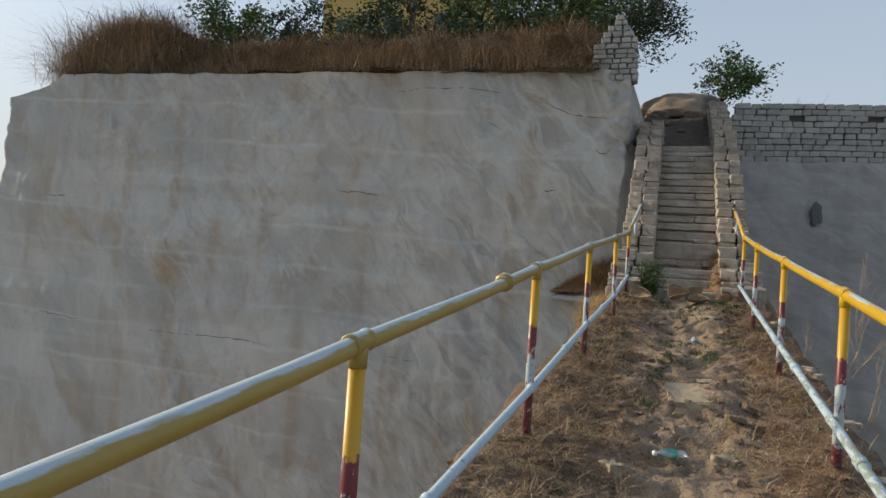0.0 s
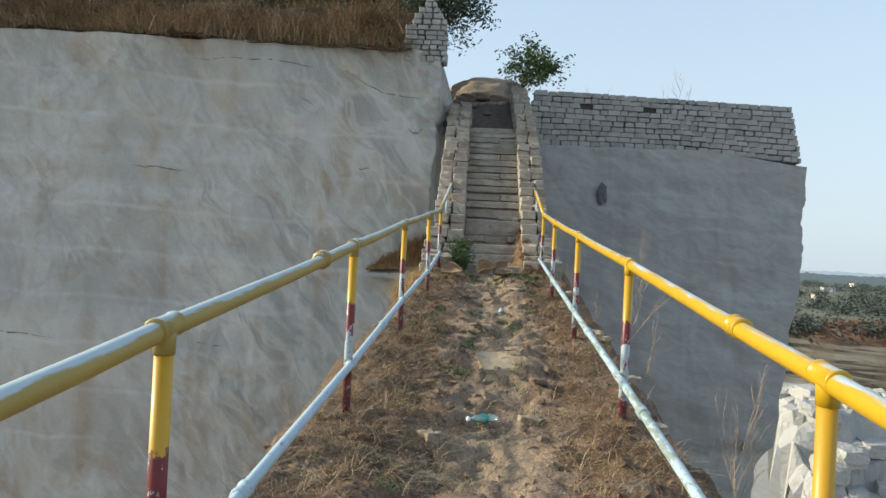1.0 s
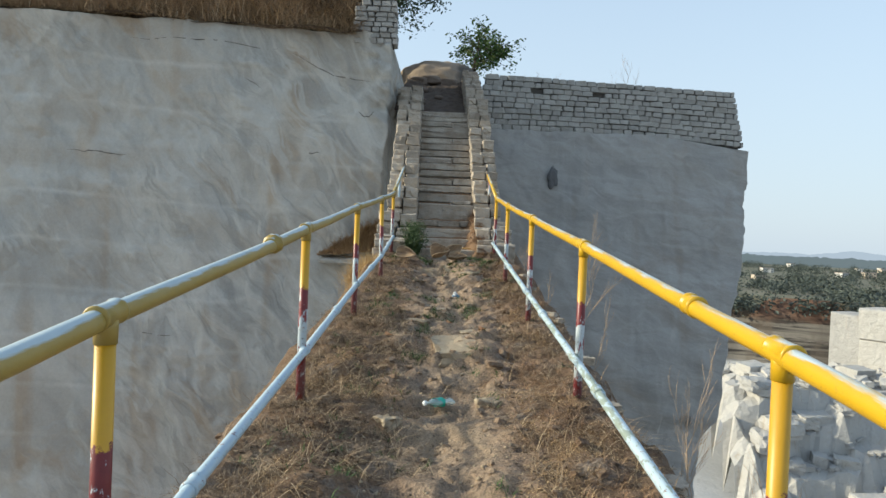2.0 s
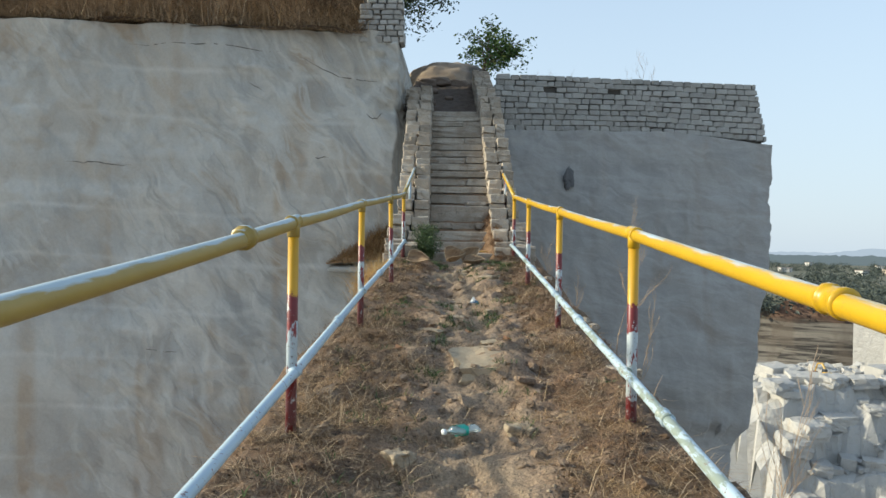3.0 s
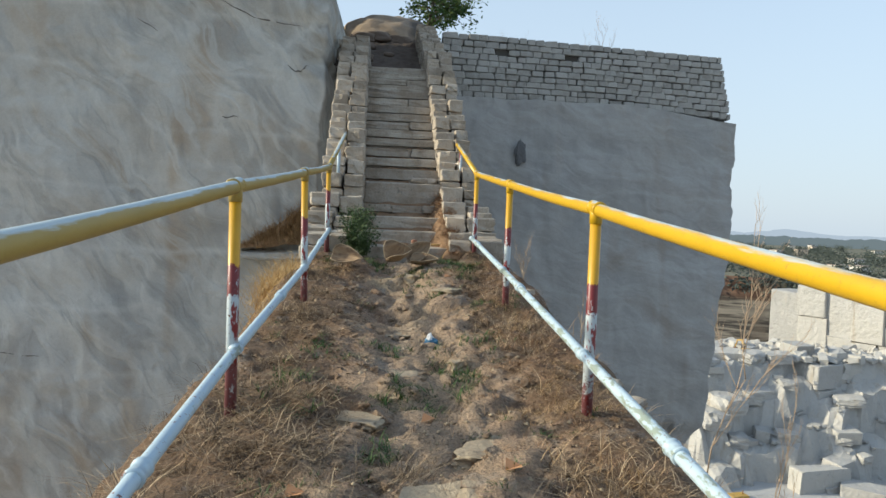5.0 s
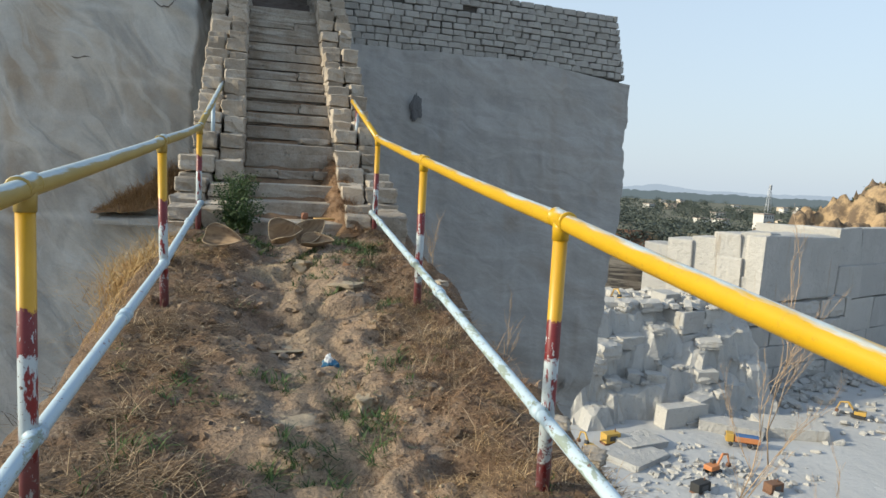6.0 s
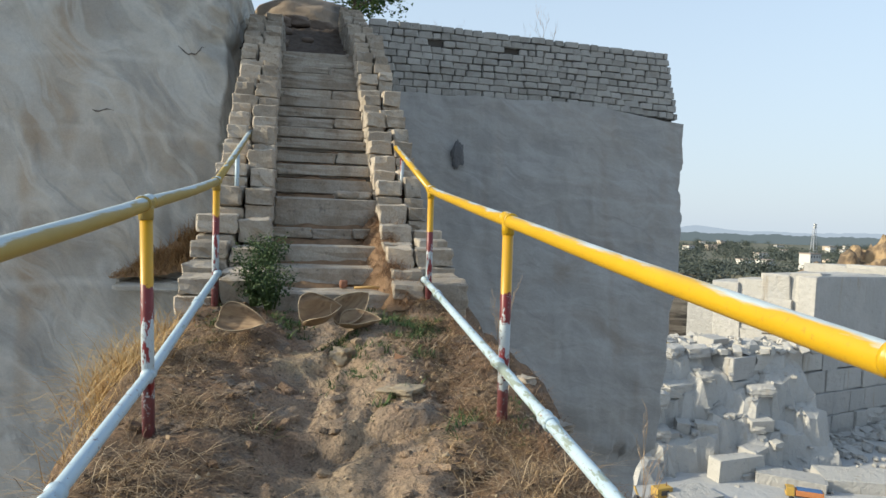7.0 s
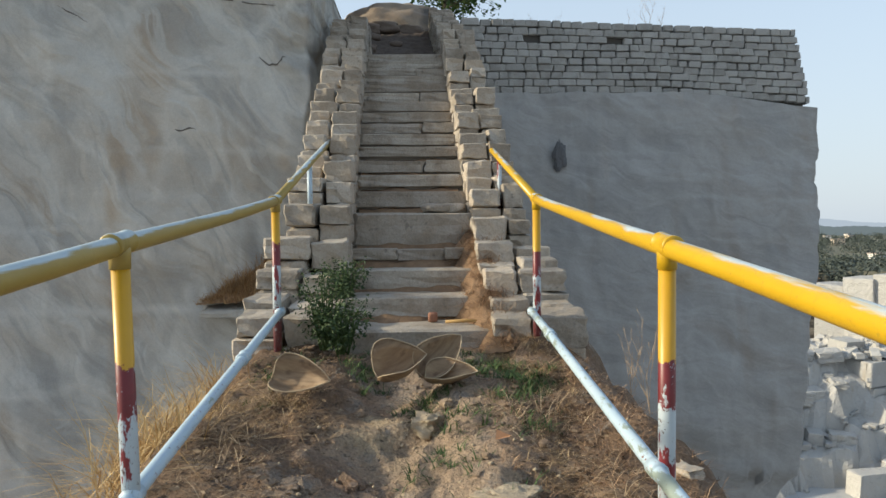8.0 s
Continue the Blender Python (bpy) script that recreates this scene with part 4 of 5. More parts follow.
packet((0.135, 3.72, ground_z(0.135, 3.72)))
v, f = [], []
for x, y in ((0.33, 5.35), (0.02, 2.45), (0.25, 5.9), (-0.5, 1.6), (0.3, 1.7)):
    b = len(v)
    z = ground_z(x, y) + 0.01
    v += [(x, y, z), (x + 0.06, y - 0.02, z + 0.02), (x + 0.07, y + 0.04, z + 0.005), (x + 0.01, y + 0.05, z + 0.03)]
    f.append((b, b + 1, b + 2, b + 3))
tagged(from_lists("dry_leaf", v, f, plain("orange_leaf", (0.5, 0.25, 0.11), 0.7)), "curled orange dry leaves on the soil", "leaf litter", kind="stuff")


# ---- plants ----
def blades(name, mat, tufts, label, category="dry grass"):
    """Grass as thin tapered strips. tufts: (x, y, z, count, length, spread, droop, width, seed)."""
    verts, faces = [], []
    for x, y, z, count, length, spread, droop, width, seed in tufts:
        q = random.Random(seed)
        for _ in range(count):
            a = q.uniform(0, 2 * math.pi)
            ln = length * q.uniform(0.5, 1.15)
            lean = spread * q.uniform(0.3, 1.2)
            px, py, pz = x + q.gauss(0, 0.25) * length * 0.7, y + q.gauss(0, 0.25) * length * 0.7, z - 0.01
            dx, dy = math.cos(a), math.sin(a)
            sx, sy = -dy * width / 2, dx * width / 2
            b = len(verts)
            for k, (t, w) in enumerate(((0, 1.0), (0.5, 0.8), (1.0, 0.12))):
                out = ln * (lean * t + droop * t * t * 0.6)
                hgt = ln * (t * max(0.15, 1 - lean * 0.7) - droop * t * t * 0.55)
                cx, cy, cz = px + dx * out, py + dy * out, pz + hgt
                verts += [(cx - sx * w, cy - sy * w, cz), (cx + sx * w, cy + sy * w, cz)]
            for k in range(2):
                faces.append((b + 2 * k, b + 2 * k + 1, b + 2 * k + 3, b + 2 * k + 2))
    ob = from_lists(name, verts, faces, mat)
    return tagged(ob, label, category, kind="stuff")


r = random.Random(11)
mats, short, greens = [], [], []
for i in range(9500):
    side = r.choice((-1, 1))
    x = side * abs(r.gauss(0.73, 0.25))
    if side < 0 and r.random() < 0.25:
        x += 0.2
    y = r.uniform(-3.6, 7.0)
    dens = n3(x * 1.3, y * 1.3, 20.0)
    if x < 0 and y > 3.2 and r.random() < 0.45:
        continue
    if dens < -0.22 or abs(x) > 1.35 or (off_path(x, y) < 0.46 + 0.25 * n3(x * 1.2, y * 1.1, 71.0, 2) and dens < 0.3):
        continue
    z = ground_z(x, y)
    (mats if n3(x * 1.1, y * 0.9, 50.0) > 0.16 else short).append((x, y, z, r.randint(12, 18), r.uniform(0.045, 0.12), r.uniform(0.75, 1.25), r.uniform(0.3, 0.7), 0.0028, i))
for i in range(110):
    x, y = r.gauss(0.1, 0.35), r.uniform(-3, 6.8)
    if n3(x * 1.5, y * 1.5, 31.0) > 0.0:
        short.append((x, y, ground_z(x, y), 8, r.uniform(0.05, 0.1), 0.9, 0.4, 0.003, i + 5000))
for x, y, k in ((-0.12, 2.75, 5), (0.3, 3.15, 5), (0.42, 3.6, 4), (0.05, 2.7, 4), (-0.15, 3.5, 3), (0.08, 6.0, 4), (0.28, 4.9, 3), (0.12, 5.35, 4), (-0.2, 2.1, 3), (0.38, 6.4, 6), (-0.35, 6.85, 5), (0.33, 2.9, 4),
                (0.55, 6.3, 5), (-0.25, 1.2, 3), (-0.7, 2.8, 3), (-0.6, 3.4, 3), (0.15, 3.3, 3), (-0.4, 0.6, 2), (0.6, 4.6, 4), (0.5, 5.6, 3), (-0.78, 6.45, 4), (0.62, 6.15, 5), (0.02, 6.05, 4), (-0.3, 6.5, 4), (0.22, 5.75, 4),
                (0.5, 6.5, 8), (0.7, 6.4, 6), (0.62, 6.15, 6), (0.45, 5.95, 5), (0.36, 6.7, 5), (-0.75, 6.6, 5), (-0.3, 6.7, 4)):
    for q in range(k * 4):
        gx, gy = x + r.gauss(0, 0.07), y + r.gauss(0, 0.09)
        greens.append((gx, gy, ground_z(gx, gy), 10, r.uniform(0.06, 0.13), 0.7, 0.4, 0.006, 9000 + q + int(y * 100)))
thatch = []
for i in range(160):
    x, y = r.choice((-1, 1)) * abs(r.gauss(0.74, 0.18)), r.uniform(-3.2, 6.2)
    if i < 16:
        x, y = r.uniform(-0.5, 0.15), r.choice((0.75, 1.9, 1.3, -0.6)) + r.gauss(0, 0.12)
    for k in range(5):
        gx, gy = x + r.gauss(0, 0.07), y + r.gauss(0, 0.09)
        thatch.append((gx, gy, ground_z(gx, gy) + 0.012, 16, r.uniform(0.10, 0.24), r.uniform(0.95, 1.3), r.uniform(0.35, 0.6), 0.0032, 7000 + 5 * i + k))
M["thatch"] = blade_material("weathered_thatch", (0.06, 0.04, 0.025), (0.23, 0.155, 0.088), (0.58, 0.44, 0.27))
blades("thatch_clumps", M["thatch"], thatch, "matted clumps of weathered brown and straw grass")
for i in range(70):
    x, y = r.choice((-1, 1)) * r.uniform(0.15, 0.95), r.uniform(-3.0, 6.8)
    for k in range(4):
        gx, gy = x + r.gauss(0, 0.05), y + r.gauss(0, 0.06)
        greens.append((gx, gy, ground_z(gx, gy), 9, r.uniform(0.05, 0.10), 0.8, 0.4, 0.005, 12000 + 4 * i + k))
blades("dry_grass_mats", M["straw"], mats, "flattened straw-coloured dry grass matting the path edges")
M["dull"] = blade_material("dull_dead_grass", (0.045, 0.033, 0.022), (0.16, 0.108, 0.066), (0.42, 0.31, 0.19))
blades("dead_grass_tufts", M["dull"], [t for t in short if t[0] < 0], "dull grey-brown dead grass tufts matting the ridge")
short = [t for t in short if t[0] >= 0]
blades("dry_grass_tufts", M["russet"], short, "short russet-brown dry grass tufts on the ridge")
blades("green_grass", M["green"], greens, "small green grass clumps in the trodden soil", "grass")
long_t = []
for i in range(120):
    x = r.choice((-1, 1)) * r.uniform(0.4, 1.12)
    y = r.uniform(-3, 6.8)
    long_t.append((x, y, ground_z(x, y) + 0.02, r.randint(4, 8), r.uniform(0.16, 0.36), 1.3, 0.25, 0.003, 300 + i))
blades("straw_stalks", M["straw"], long_t, "long fallen straw stalks across the path edges")
gold = []
for i in range(150):
    x, y = -1.24 + r.gauss(0, 0.08), 5.9 + r.gauss(0, 0.5)
    gold.append((x, y, ground_z(x, y) - 0.02, 16, r.uniform(0.3, 0.55), r.uniform(0.4, 0.9), r.uniform(0.3, 0.8), 0.004, 700 + i))
blades("golden_grass", blade_material("golden_grass", (0.36, 0.22, 0.08), (0.52, 0.34, 0.13), (0.6, 0.43, 0.2)), gold, "tall golden dry grass hanging over the ridge edge")


M["litter_soil"] = plain("brown_litter", (0.20, 0.125, 0.07), 0.95, 0.5, 14, 0.0, 0.8)


def drift_z(x, y):
    return 0.66 + (y - 6.95) * 0.435 + 0.30 * (x - 0.34) + 0.05 * n3(x * 5, y * 4, 2.0) - 1.3 * max(0, 0.45 + 0.12 * n3(y * 2.3, 1.0, 4.0, 3) - x)


rough_sheet("ground_drift", 0.28, 0.62, 6.85, 8.75, 16, 60, drift_z, M["litter_soil"], "drift of soil and straw along the lower steps")
litter = []
for i in range(460):
    t = r.random()
    x, y = 0.62 - (0.42 - 0.2 * t) * r.random() ** 1.6 + 0.04 * r.gauss(0, 1), 6.9 + 2.3 * t ** 1.2
    litter.append((x, y, drift_z(x, y), 10, r.uniform(0.08, 0.26), 1.1, 0.5, 0.004, 1200 + i))
blades("stair_straw", M["russet"], litter, "russet straw caught along the edge of the lower steps")


def step_soil(y, z, seed):
    """Soil and litter lodged at the back of a tread."""
    verts, faces = [], []
    for k in range(31):
        x = xl(y) + 0.03 + (xr(y) - xl(y) - 0.06) * k / 30
        w = 0.03 + 0.13 * max(0.0, 0.5 + n3(x * 3, seed * 3.7, 2.0, 3))
        verts += [(x, y - w, z - 0.012), (x, y - w * 0.5, z + 0.012 + 0.1 * w), (x, y + 0.03, z + 0.012 + 0.32 * w)]
    for k in range(30):
        for m in range(2):
            a = 3 * k + m
            faces.append((a, a + 3, a + 4, a + 1))
    tagged(from_lists("soil_drift", verts, faces, M["litter_soil"], None, True), "brown soil and litter lodged at the back of a step", "soil", "step soil")


for i in range(4):
    step_soil(LOW[i + 1][0], LOW[i][1], i + 1)
step_soil(RISE[0][0], LOW[-1][1] + 0.02, 6)
for i in range(5):
    step_soil(RISE[i + 1][0], RISE[i][1], 7 + i)


def leaf_cloud(name, centres, mat, size, per, spread, seed, parent=None, label=""):
    """Many small folded leaves round the given centres."""
    verts, faces = [], []
    q = random.Random(seed)
    for c in centres:
        for _ in range(per):
            p = Vector(c) + Vector((q.gauss(0, spread), q.gauss(0, spread), q.gauss(0, spread * 0.8)))
            a = Vector((q.uniform(-1, 1), q.uniform(-1, 1), q.uniform(-0.8, 0.5))).normalized()
            b = a.cross(Vector((q.uniform(-1, 1), q.uniform(-1, 1), q.uniform(-1, 1)))).normalized()
            ln = size * q.uniform(0.6, 1.3)
            w = ln * 0.24
            k = len(verts)
            up = a.cross(b) * ln * 0.1
            verts += [p, p + a * ln * 0.5 + b * w + up, p + a * ln, p + a * ln * 0.5 - b * w + up]
            faces += [(k, k + 1, k + 2), (k, k + 2, k + 3)]
    return from_lists(name, verts, faces, mat, parent, False, label)


M["weed"] = blade_material("dark_weed", (0.022, 0.042, 0.012), (0.04, 0.07, 0.02), (0.065, 0.10, 0.03))


def weed(at, h):
    w = thing("green_weed", at, "bushy dark green weed growing beside the lower steps", "weed")
    q = random.Random(3)
    cs = []
    for i in range(22):
        a, rr = q.uniform(0, 6.28), q.uniform(0.03, 0.21)
        top = Vector((rr * math.cos(a) * 0.95, rr * math.sin(a), h * q.uniform(0.45, 1.1)))
        v, f = tube([(rr * 0.2 * math.cos(a), rr * 0.2 * math.sin(a), -0.03), top * 0.5 + Vector((0, 0, 0.05)), top], [0.005, 0.004, 0.002], 5)
        from_lists("stem", v, f, M["green"], w, True)
        for k in range(6):
            cs.append(top * (0.2 + 0.16 * k))
    leaf_cloud("leaves", cs, M["weed"], 0.032, 8, 0.034, 5, w)


weed((-0.60, 6.95, base_z(7.0)), 0.46)
weed((-0.48, 6.85, base_z(6.9)), 0.30)
weed((-0.56, 7.7, 0.97), 0.26)


def dry_shrub(at, h, seed, wide=0.34, depth=4, label="thin bare dry shrub on the ridge edge"):
    s = thing("dry_shrub", at, label, "shrub", "dry shrubs")
    q = random.Random(seed)
    verts, faces = [], []

    def grow(p, d, ln, rad, depth):
        pts = [p]
        for k in range(3):
            d = (d + Vector((q.uniform(-1, 1), q.uniform(-1, 1), q.uniform(-0.3, 0.6))) * 0.16).normalized()
            pts.append(pts[-1] + d * ln / 3)
        v, f = tube(pts, [rad, rad * 0.85, rad * 0.7, rad * 0.5], 5)
        b = len(verts)
        verts.extend(v)
        faces.extend([tuple(i + b for i in face) for face in f])
        if depth:
            for k in range(3 if depth > 1 else 2):
                nd = (d + Vector((q.uniform(-1, 1), q.uniform(-1, 1), q.uniform(-0.1, 0.7))) * wide).normalized()
                grow(pts[1 + k], nd, ln * q.uniform(0.5, 0.75), rad * 0.66, depth - 1)

    grow(Vector((0, 0, -0.05)), Vector((q.uniform(-0.1, 0.1), q.uniform(-0.1, 0.1), 1)).normalized(), h * 0.6, 0.0042 * max(h, 0.7), depth)
    from_lists("stem", verts, faces, M["twig"], s, True)
    return s


for i, (x, y, h, dz) in enumerate(((1.2, 1.95, 0.85, 0.04), (1.35, -0.6, 0.8, -0.1), (1.45, 0.0, 0.7, -0.1), (1.5, -1.2, 0.9, -0.1), (1.25, 4.1, 0.4, 0), (1.2, 5.9, 0.45, 0), (1.3, 1.7, 0.6, 0), (1.7, -0.9, 0.9, -0.3), (1.3, 6.6, 0.5, 0))):
    dry_shrub((x, y, ground_z(x, y) + dz), h, 50 + i, 0.42 if i < 1 else 0.34, 5 if i < 1 else 4)
for i, (x, h) in enumerate(((3.3, 0.8), (3.9, 0.7), (6.7, 1.5), (7.0, 0.9), (2.7, 0.6), (6.2, 0.8))):
    dry_shrub((x, 21.6, 6.7), h, 80 + i, 0.6, 4, "bare leafless shrub behind the masonry wall")


def tree(at, h, crown_r, seed, mat, leaf, label, per=26, limbs=9, lean=0.0, low=0.45):
    t = thing("tree", at, label, "tree")
    q = random.Random(seed)
    top = Vector((lean, 0, h * 0.55))
    pts = [Vector((0, 0, -0.3)), top * 0.3 + Vector((q.uniform(-0.1, 0.1), 0, 0)), top * 0.65, top]
    rad = h * 0.022
    v, f = tube(pts, [rad * 1.3, rad, rad * 0.8, rad * 0.6], 9)
    trunk = from_lists("trunk", v, f, M["bark"], t, True)
    verts, faces, cs = [], [], []
    for i in range(limbs):
        k = q.uniform(low, 1.0)
        p = top * k
        a = q.uniform(0, 6.28)
        d = Vector((math.cos(a), math.sin(a), q.uniform(0.1, 1.1))).normalized()
        ln = crown_r * q.uniform(0.6, 1.1)
        line = [p]
        for s in range(4):
            d = (d + Vector((q.uniform(-1, 1), q.uniform(-1, 1), q.uniform(-0.6, 0.5))) * 0.28).normalized()
            line.append(line[-1] + d * ln / 4)
            if s:
                cs.append(line[-1])
                for w in range(3):
                    e = line[-1] + Vector((q.gauss(0, 1), q.gauss(0, 1), q.gauss(0, 0.7))) * crown_r * 0.2
                    cs.append(e)
                    tv, tf = tube([line[-1], (line[-1] + e) / 2 + Vector((0, 0, 0.03)), e], [rad * 0.14, rad * 0.1, rad * 0.05], 4)
                    b = len(verts)
                    verts += tv
                    faces += [tuple(j + b for j in face) for face in tf]
        tv, tf = tube(line, [rad * 0.5, rad * 0.38, rad * 0.28, rad * 0.2, rad * 0.1], 6)
        b = len(verts)
        verts += tv
        faces += [tuple(j + b for j in face) for face in tf]
    from_lists("branchwork", verts, faces, M["bark"], t, True)
    leaf_cloud("crown", cs, mat, leaf, per, crown_r * 0.09, seed + 1, t)
    return t


tree((0.62, 22.6, 6.9), 3.1, 1.55, 4, M["leaf"], 0.16, "small leafy green tree behind the boulder", 13, 14, 0.35, 0.3)
tree((-3.0, 20.5, 6.6), 6.7, 2.5, 8, M["leaf_dark"], 0.15, "large dark green feathery tree over the pier", 34, 16, 0.5, 0.62)

# ---- top of the left cliff ----
def bank_z(x, y):
    end = max(0.0, (-15.5 - x) / 5.0)
    return 6.0 - 0.016 * (x + 1.4) + min(1.4, max(0, y - 12.6) * 1.1) + 0.15 * n3(x * 0.7, y * 0.7, 5.0) + (1.0 * math.sin(min(1, end * 0.85) * math.pi) * max(0.0, min(1.0, (y - 12.35) / 0.9)) if end > 0 else 0) - 0.9 * max(0.0, (-20.0 - x))


rough_sheet("ground_bank", -20.6, -2.3, 12.3, 19, 120, 34, bank_z, M["dark_earth"], "dark grassy bank on top of the granite face")
bank = []
r = random.Random(17)
for i in range(2600):
    x, y = r.uniform(-20.6, -2.5), 12.4 + abs(r.gauss(0, 0.8))
    bank.append((x, y, bank_z(x, y), 14, r.uniform(0.45, 1.0) * (0.75 + 1.1 * max(0, n3(x * 1.1, y, 61.0) + 0.1)) * (1.9 if x < -16.2 else 1), r.uniform(0.2, 1.0), r.uniform(0.35, 0.9), 0.013, 2000 + i))
M["bank"] = blade_material("weathered_bank_grass", (0.14, 0.10, 0.064), (0.30, 0.212, 0.128), (0.47, 0.36, 0.23))
blades("bank_grass", M["bank"], bank, "thick russet dry grass along the cliff top")
pale = [(x, y, z, 5, ln * 1.1, s, d, w, sd + 9) for x, y, z, n_, ln, s, d, w, sd in bank[::3]]
blades("pale_bank_grass", M["straw"], pale, "pale dry grass heads along the cliff top")
for i, x in enumerate((-17.0, -14.8, -12.6, -9.6, -7.4, -5.6, -4.2)):
    tree((x, 16.6 + (i % 3) * 0.8, 6.9), 4.6 + (i % 2) * 0.8, 2.0, 100 + i, M["leaf_dark"] if i % 2 else M["leaf"], 0.17, "leafy green tree growing on the bank above the cliff", 30, 11, 0.3, 0.15)
shrubs = []
for i in range(430):
    shrubs.append((r.uniform(-17.5, -2.6), 14.6 + abs(r.gauss(0, 0.6)), 7.2 + abs(r.gauss(0.2, 0.55))))
tagged(leaf_cloud("undergrowth", shrubs, M["leaf_dark"], 0.14, 30, 0.28, 55), "dark green undergrowth behind the dry grass", "undergrowth", kind="stuff")

pier = thing("masonry_pier", (-2.0, 12.8, 5.7), "broken end of a rough granite masonry wall", "stone wall")
z = 5.74
r = random.Random(23)
while z < 7.35:
    h = r.uniform(0.11, 0.16)
    k = (z - 5.74) / 1.65
    right = -1.43 - 0.05 * k - 0.42 * max(0, k - 0.55) ** 1.0 / 0.45
    left = -2.52 + 0.08 * math.sin(z * 23) + (0.62 * max(0, k - 0.45) / 0.55) - (0.15 if 0.05 < k < 0.18 else 0)
    x = left
    while x < right - 0.08:
        w = min(r.uniform(0.17, 0.32), right - x)
        stone("masonry_stone", MASONRY, (x + w / 2, 12.85 + r.uniform(-0.02, 0.02), z + h / 2), (w - 0.014, 0.5, h - 0.01), pier, r.uniform(-2, 2), 1.5)
        x += w
    z += h
bm = bmesh.new()
bmesh.ops.create_cube(bm, size=1.0)
core = part("core", bm, M["mortar"], pier)
core.matrix_basis = pose(-1.98, 12.88, 6.25) @ Matrix.Diagonal((0.9, 0.36, 1.05, 1))
core.matrix_parent_inverse = pier.matrix_basis.inverted()


def house(at, size, col, label, roof=0.3, turn=0.0, windows=(2, 1)):
    hs = thing("house", at, label, "building")
    w, d, h = size
    bm = bmesh.new()
    bmesh.ops.create_cube(bm, size=1.0, matrix=Matrix.Translation((0, 0, h / 2)) @ Matrix.Diagonal((w, d, h, 1)))
    wall_ob = part("wall", bm, M[col], hs)
    bm = bmesh.new()
    bmesh.ops.create_cube(bm, size=1.0, matrix=Matrix.Translation((0, 0, h + roof / 2)) @ Matrix.Diagonal((w * 1.06, d * 1.06, roof, 1)))
    part("roof", bm, M["roof"], hs)
    nx, nz = windows
    for j in range(nz):
        for i in range(nx):
            bm = bmesh.new()
            bmesh.ops.create_cube(bm, size=1.0, matrix=Matrix.Translation(((i + 0.5) / nx * w - w / 2, -d / 2, (j + 0.55) / nz * h)) @ Matrix.Diagonal((w / nx * 0.35, 0.12, h / nz * 0.4, 1)))
            part("window", bm, M["window"], hs)
    hs.matrix_basis = pose(*at, 0, 0, turn)
    return hs


M["yellow_wall"] = plain("yellow_plaster", (0.55, 0.38, 0.12), 0.85, 0.15, 3)
M["white_wall"] = plain("white_plaster", (0.58, 0.565, 0.53), 0.85, 0.1, 1)
M["tan_wall"] = plain("tan_plaster", (0.55, 0.46, 0.36), 0.85, 0.1, 1)
M["roof"] = plain("roof_slab", (0.33, 0.27, 0.23), 0.9, 0.2, 1)
M["window"] = plain("window_dark", (0.05, 0.055, 0.06), 0.3, 0.2, 1)
house((-13.4, 26.0, 8.2), (7.5, 5.0, 5.2), "yellow_wall", "yellow plastered house behind the trees", 0.25, 0, (3, 1))

# ---- masonry wall over the right cliff ----
wall = thing("wall_masonry", (6, 20.8, 5.1), "long coursed wall of rough grey granite stones", "stone wall", kind="structure")
bm = bmesh.new()
ring = [bm.verts.new(p) for p in ((1.2, 20.86, 4.6), (10.75, 20.86, 4.5), (10.4, 20.86, 6.72), (1.2, 20.86, 7.05))]
back = [bm.verts.new((v.co.x, 21.3, v.co.z)) for v in ring]
bm.faces.new(ring)
bm.faces.new(back[::-1])
for k in range(4):
    bm.faces.new((ring[k], back[k], back[(k + 1) % 4], ring[(k + 1) % 4]))
core = part("core", bm, M["mortar"], wall)
core.matrix_parent_inverse = wall.matrix_basis.inverted()
r = random.Random(41)
courses = 10
for j in range(courses):
    x = 1.2 + r.uniform(-0.1, 0.0)
    stop = 10.82 - 0.045 * j
    while x < stop - 0.05:
        w = min(r.uniform(0.24, 0.5), max(0.12, stop - x))
        k = (x - 1.2) / 9.4
        top, foot = 7.14 - 0.34 * k, 5.09 - 0.28 * max(0, k - 0.55) / 0.45
        h = (top - foot) / courses
        zz = foot + (j + 0.5) * h + 0.009 * math.sin(x * 1.7 + j)
        xm = x + w / 2
        x += w
        if j == 7 and any(abs(xm - hole) <= w / 2 for hole in (3.37, 5.44)):
            continue
        stone("masonry_stone", MASONRY, (xm, 20.86 + r.uniform(-0.025, 0.02), zz), (w - 0.012, 0.3, h - 0.008 + r.uniform(-0.012, 0.006)), wall, r.uniform(-1.5, 1.5), 0.7)

# dark blotch and the ledge with grass on the faces
blotch = rock("cliff_hollow", (3.77, 20.26, 3.35), (0.17, 0.05, 0.36), plain("dark_blotch", (0.12, 0.12, 0.122), 0.9, 0.4, 5), "irregular dark blotch on the grey rock face", "stain", seed=12, rough=0.4, sub=5, cut=1.0)
ledge = rock("rock_ledge", (-2.2, left_front(-2.2, 0.3) + relief_left(-2.2, 0.3), 0.34), (1.1, 0.36, 0.12), M["cliff"], "narrow rock ledge with dry grass on the granite face", "ledge", seed=15, rough=0.3)
M["ledge_soil"] = plain("brown_ledge_soil", (0.27, 0.165, 0.085), 0.95, 0.5, 9, 0.0, 0.8)


def ledge_z(x, d):
    """Soil bank in the notch: d runs from the lip (0) to the face (1)."""
    return 0.45 + max(0.0, x + 3.08) * (0.10 + 0.56 * d) + 0.04 * n3(x * 4, d * 3, 6.0)


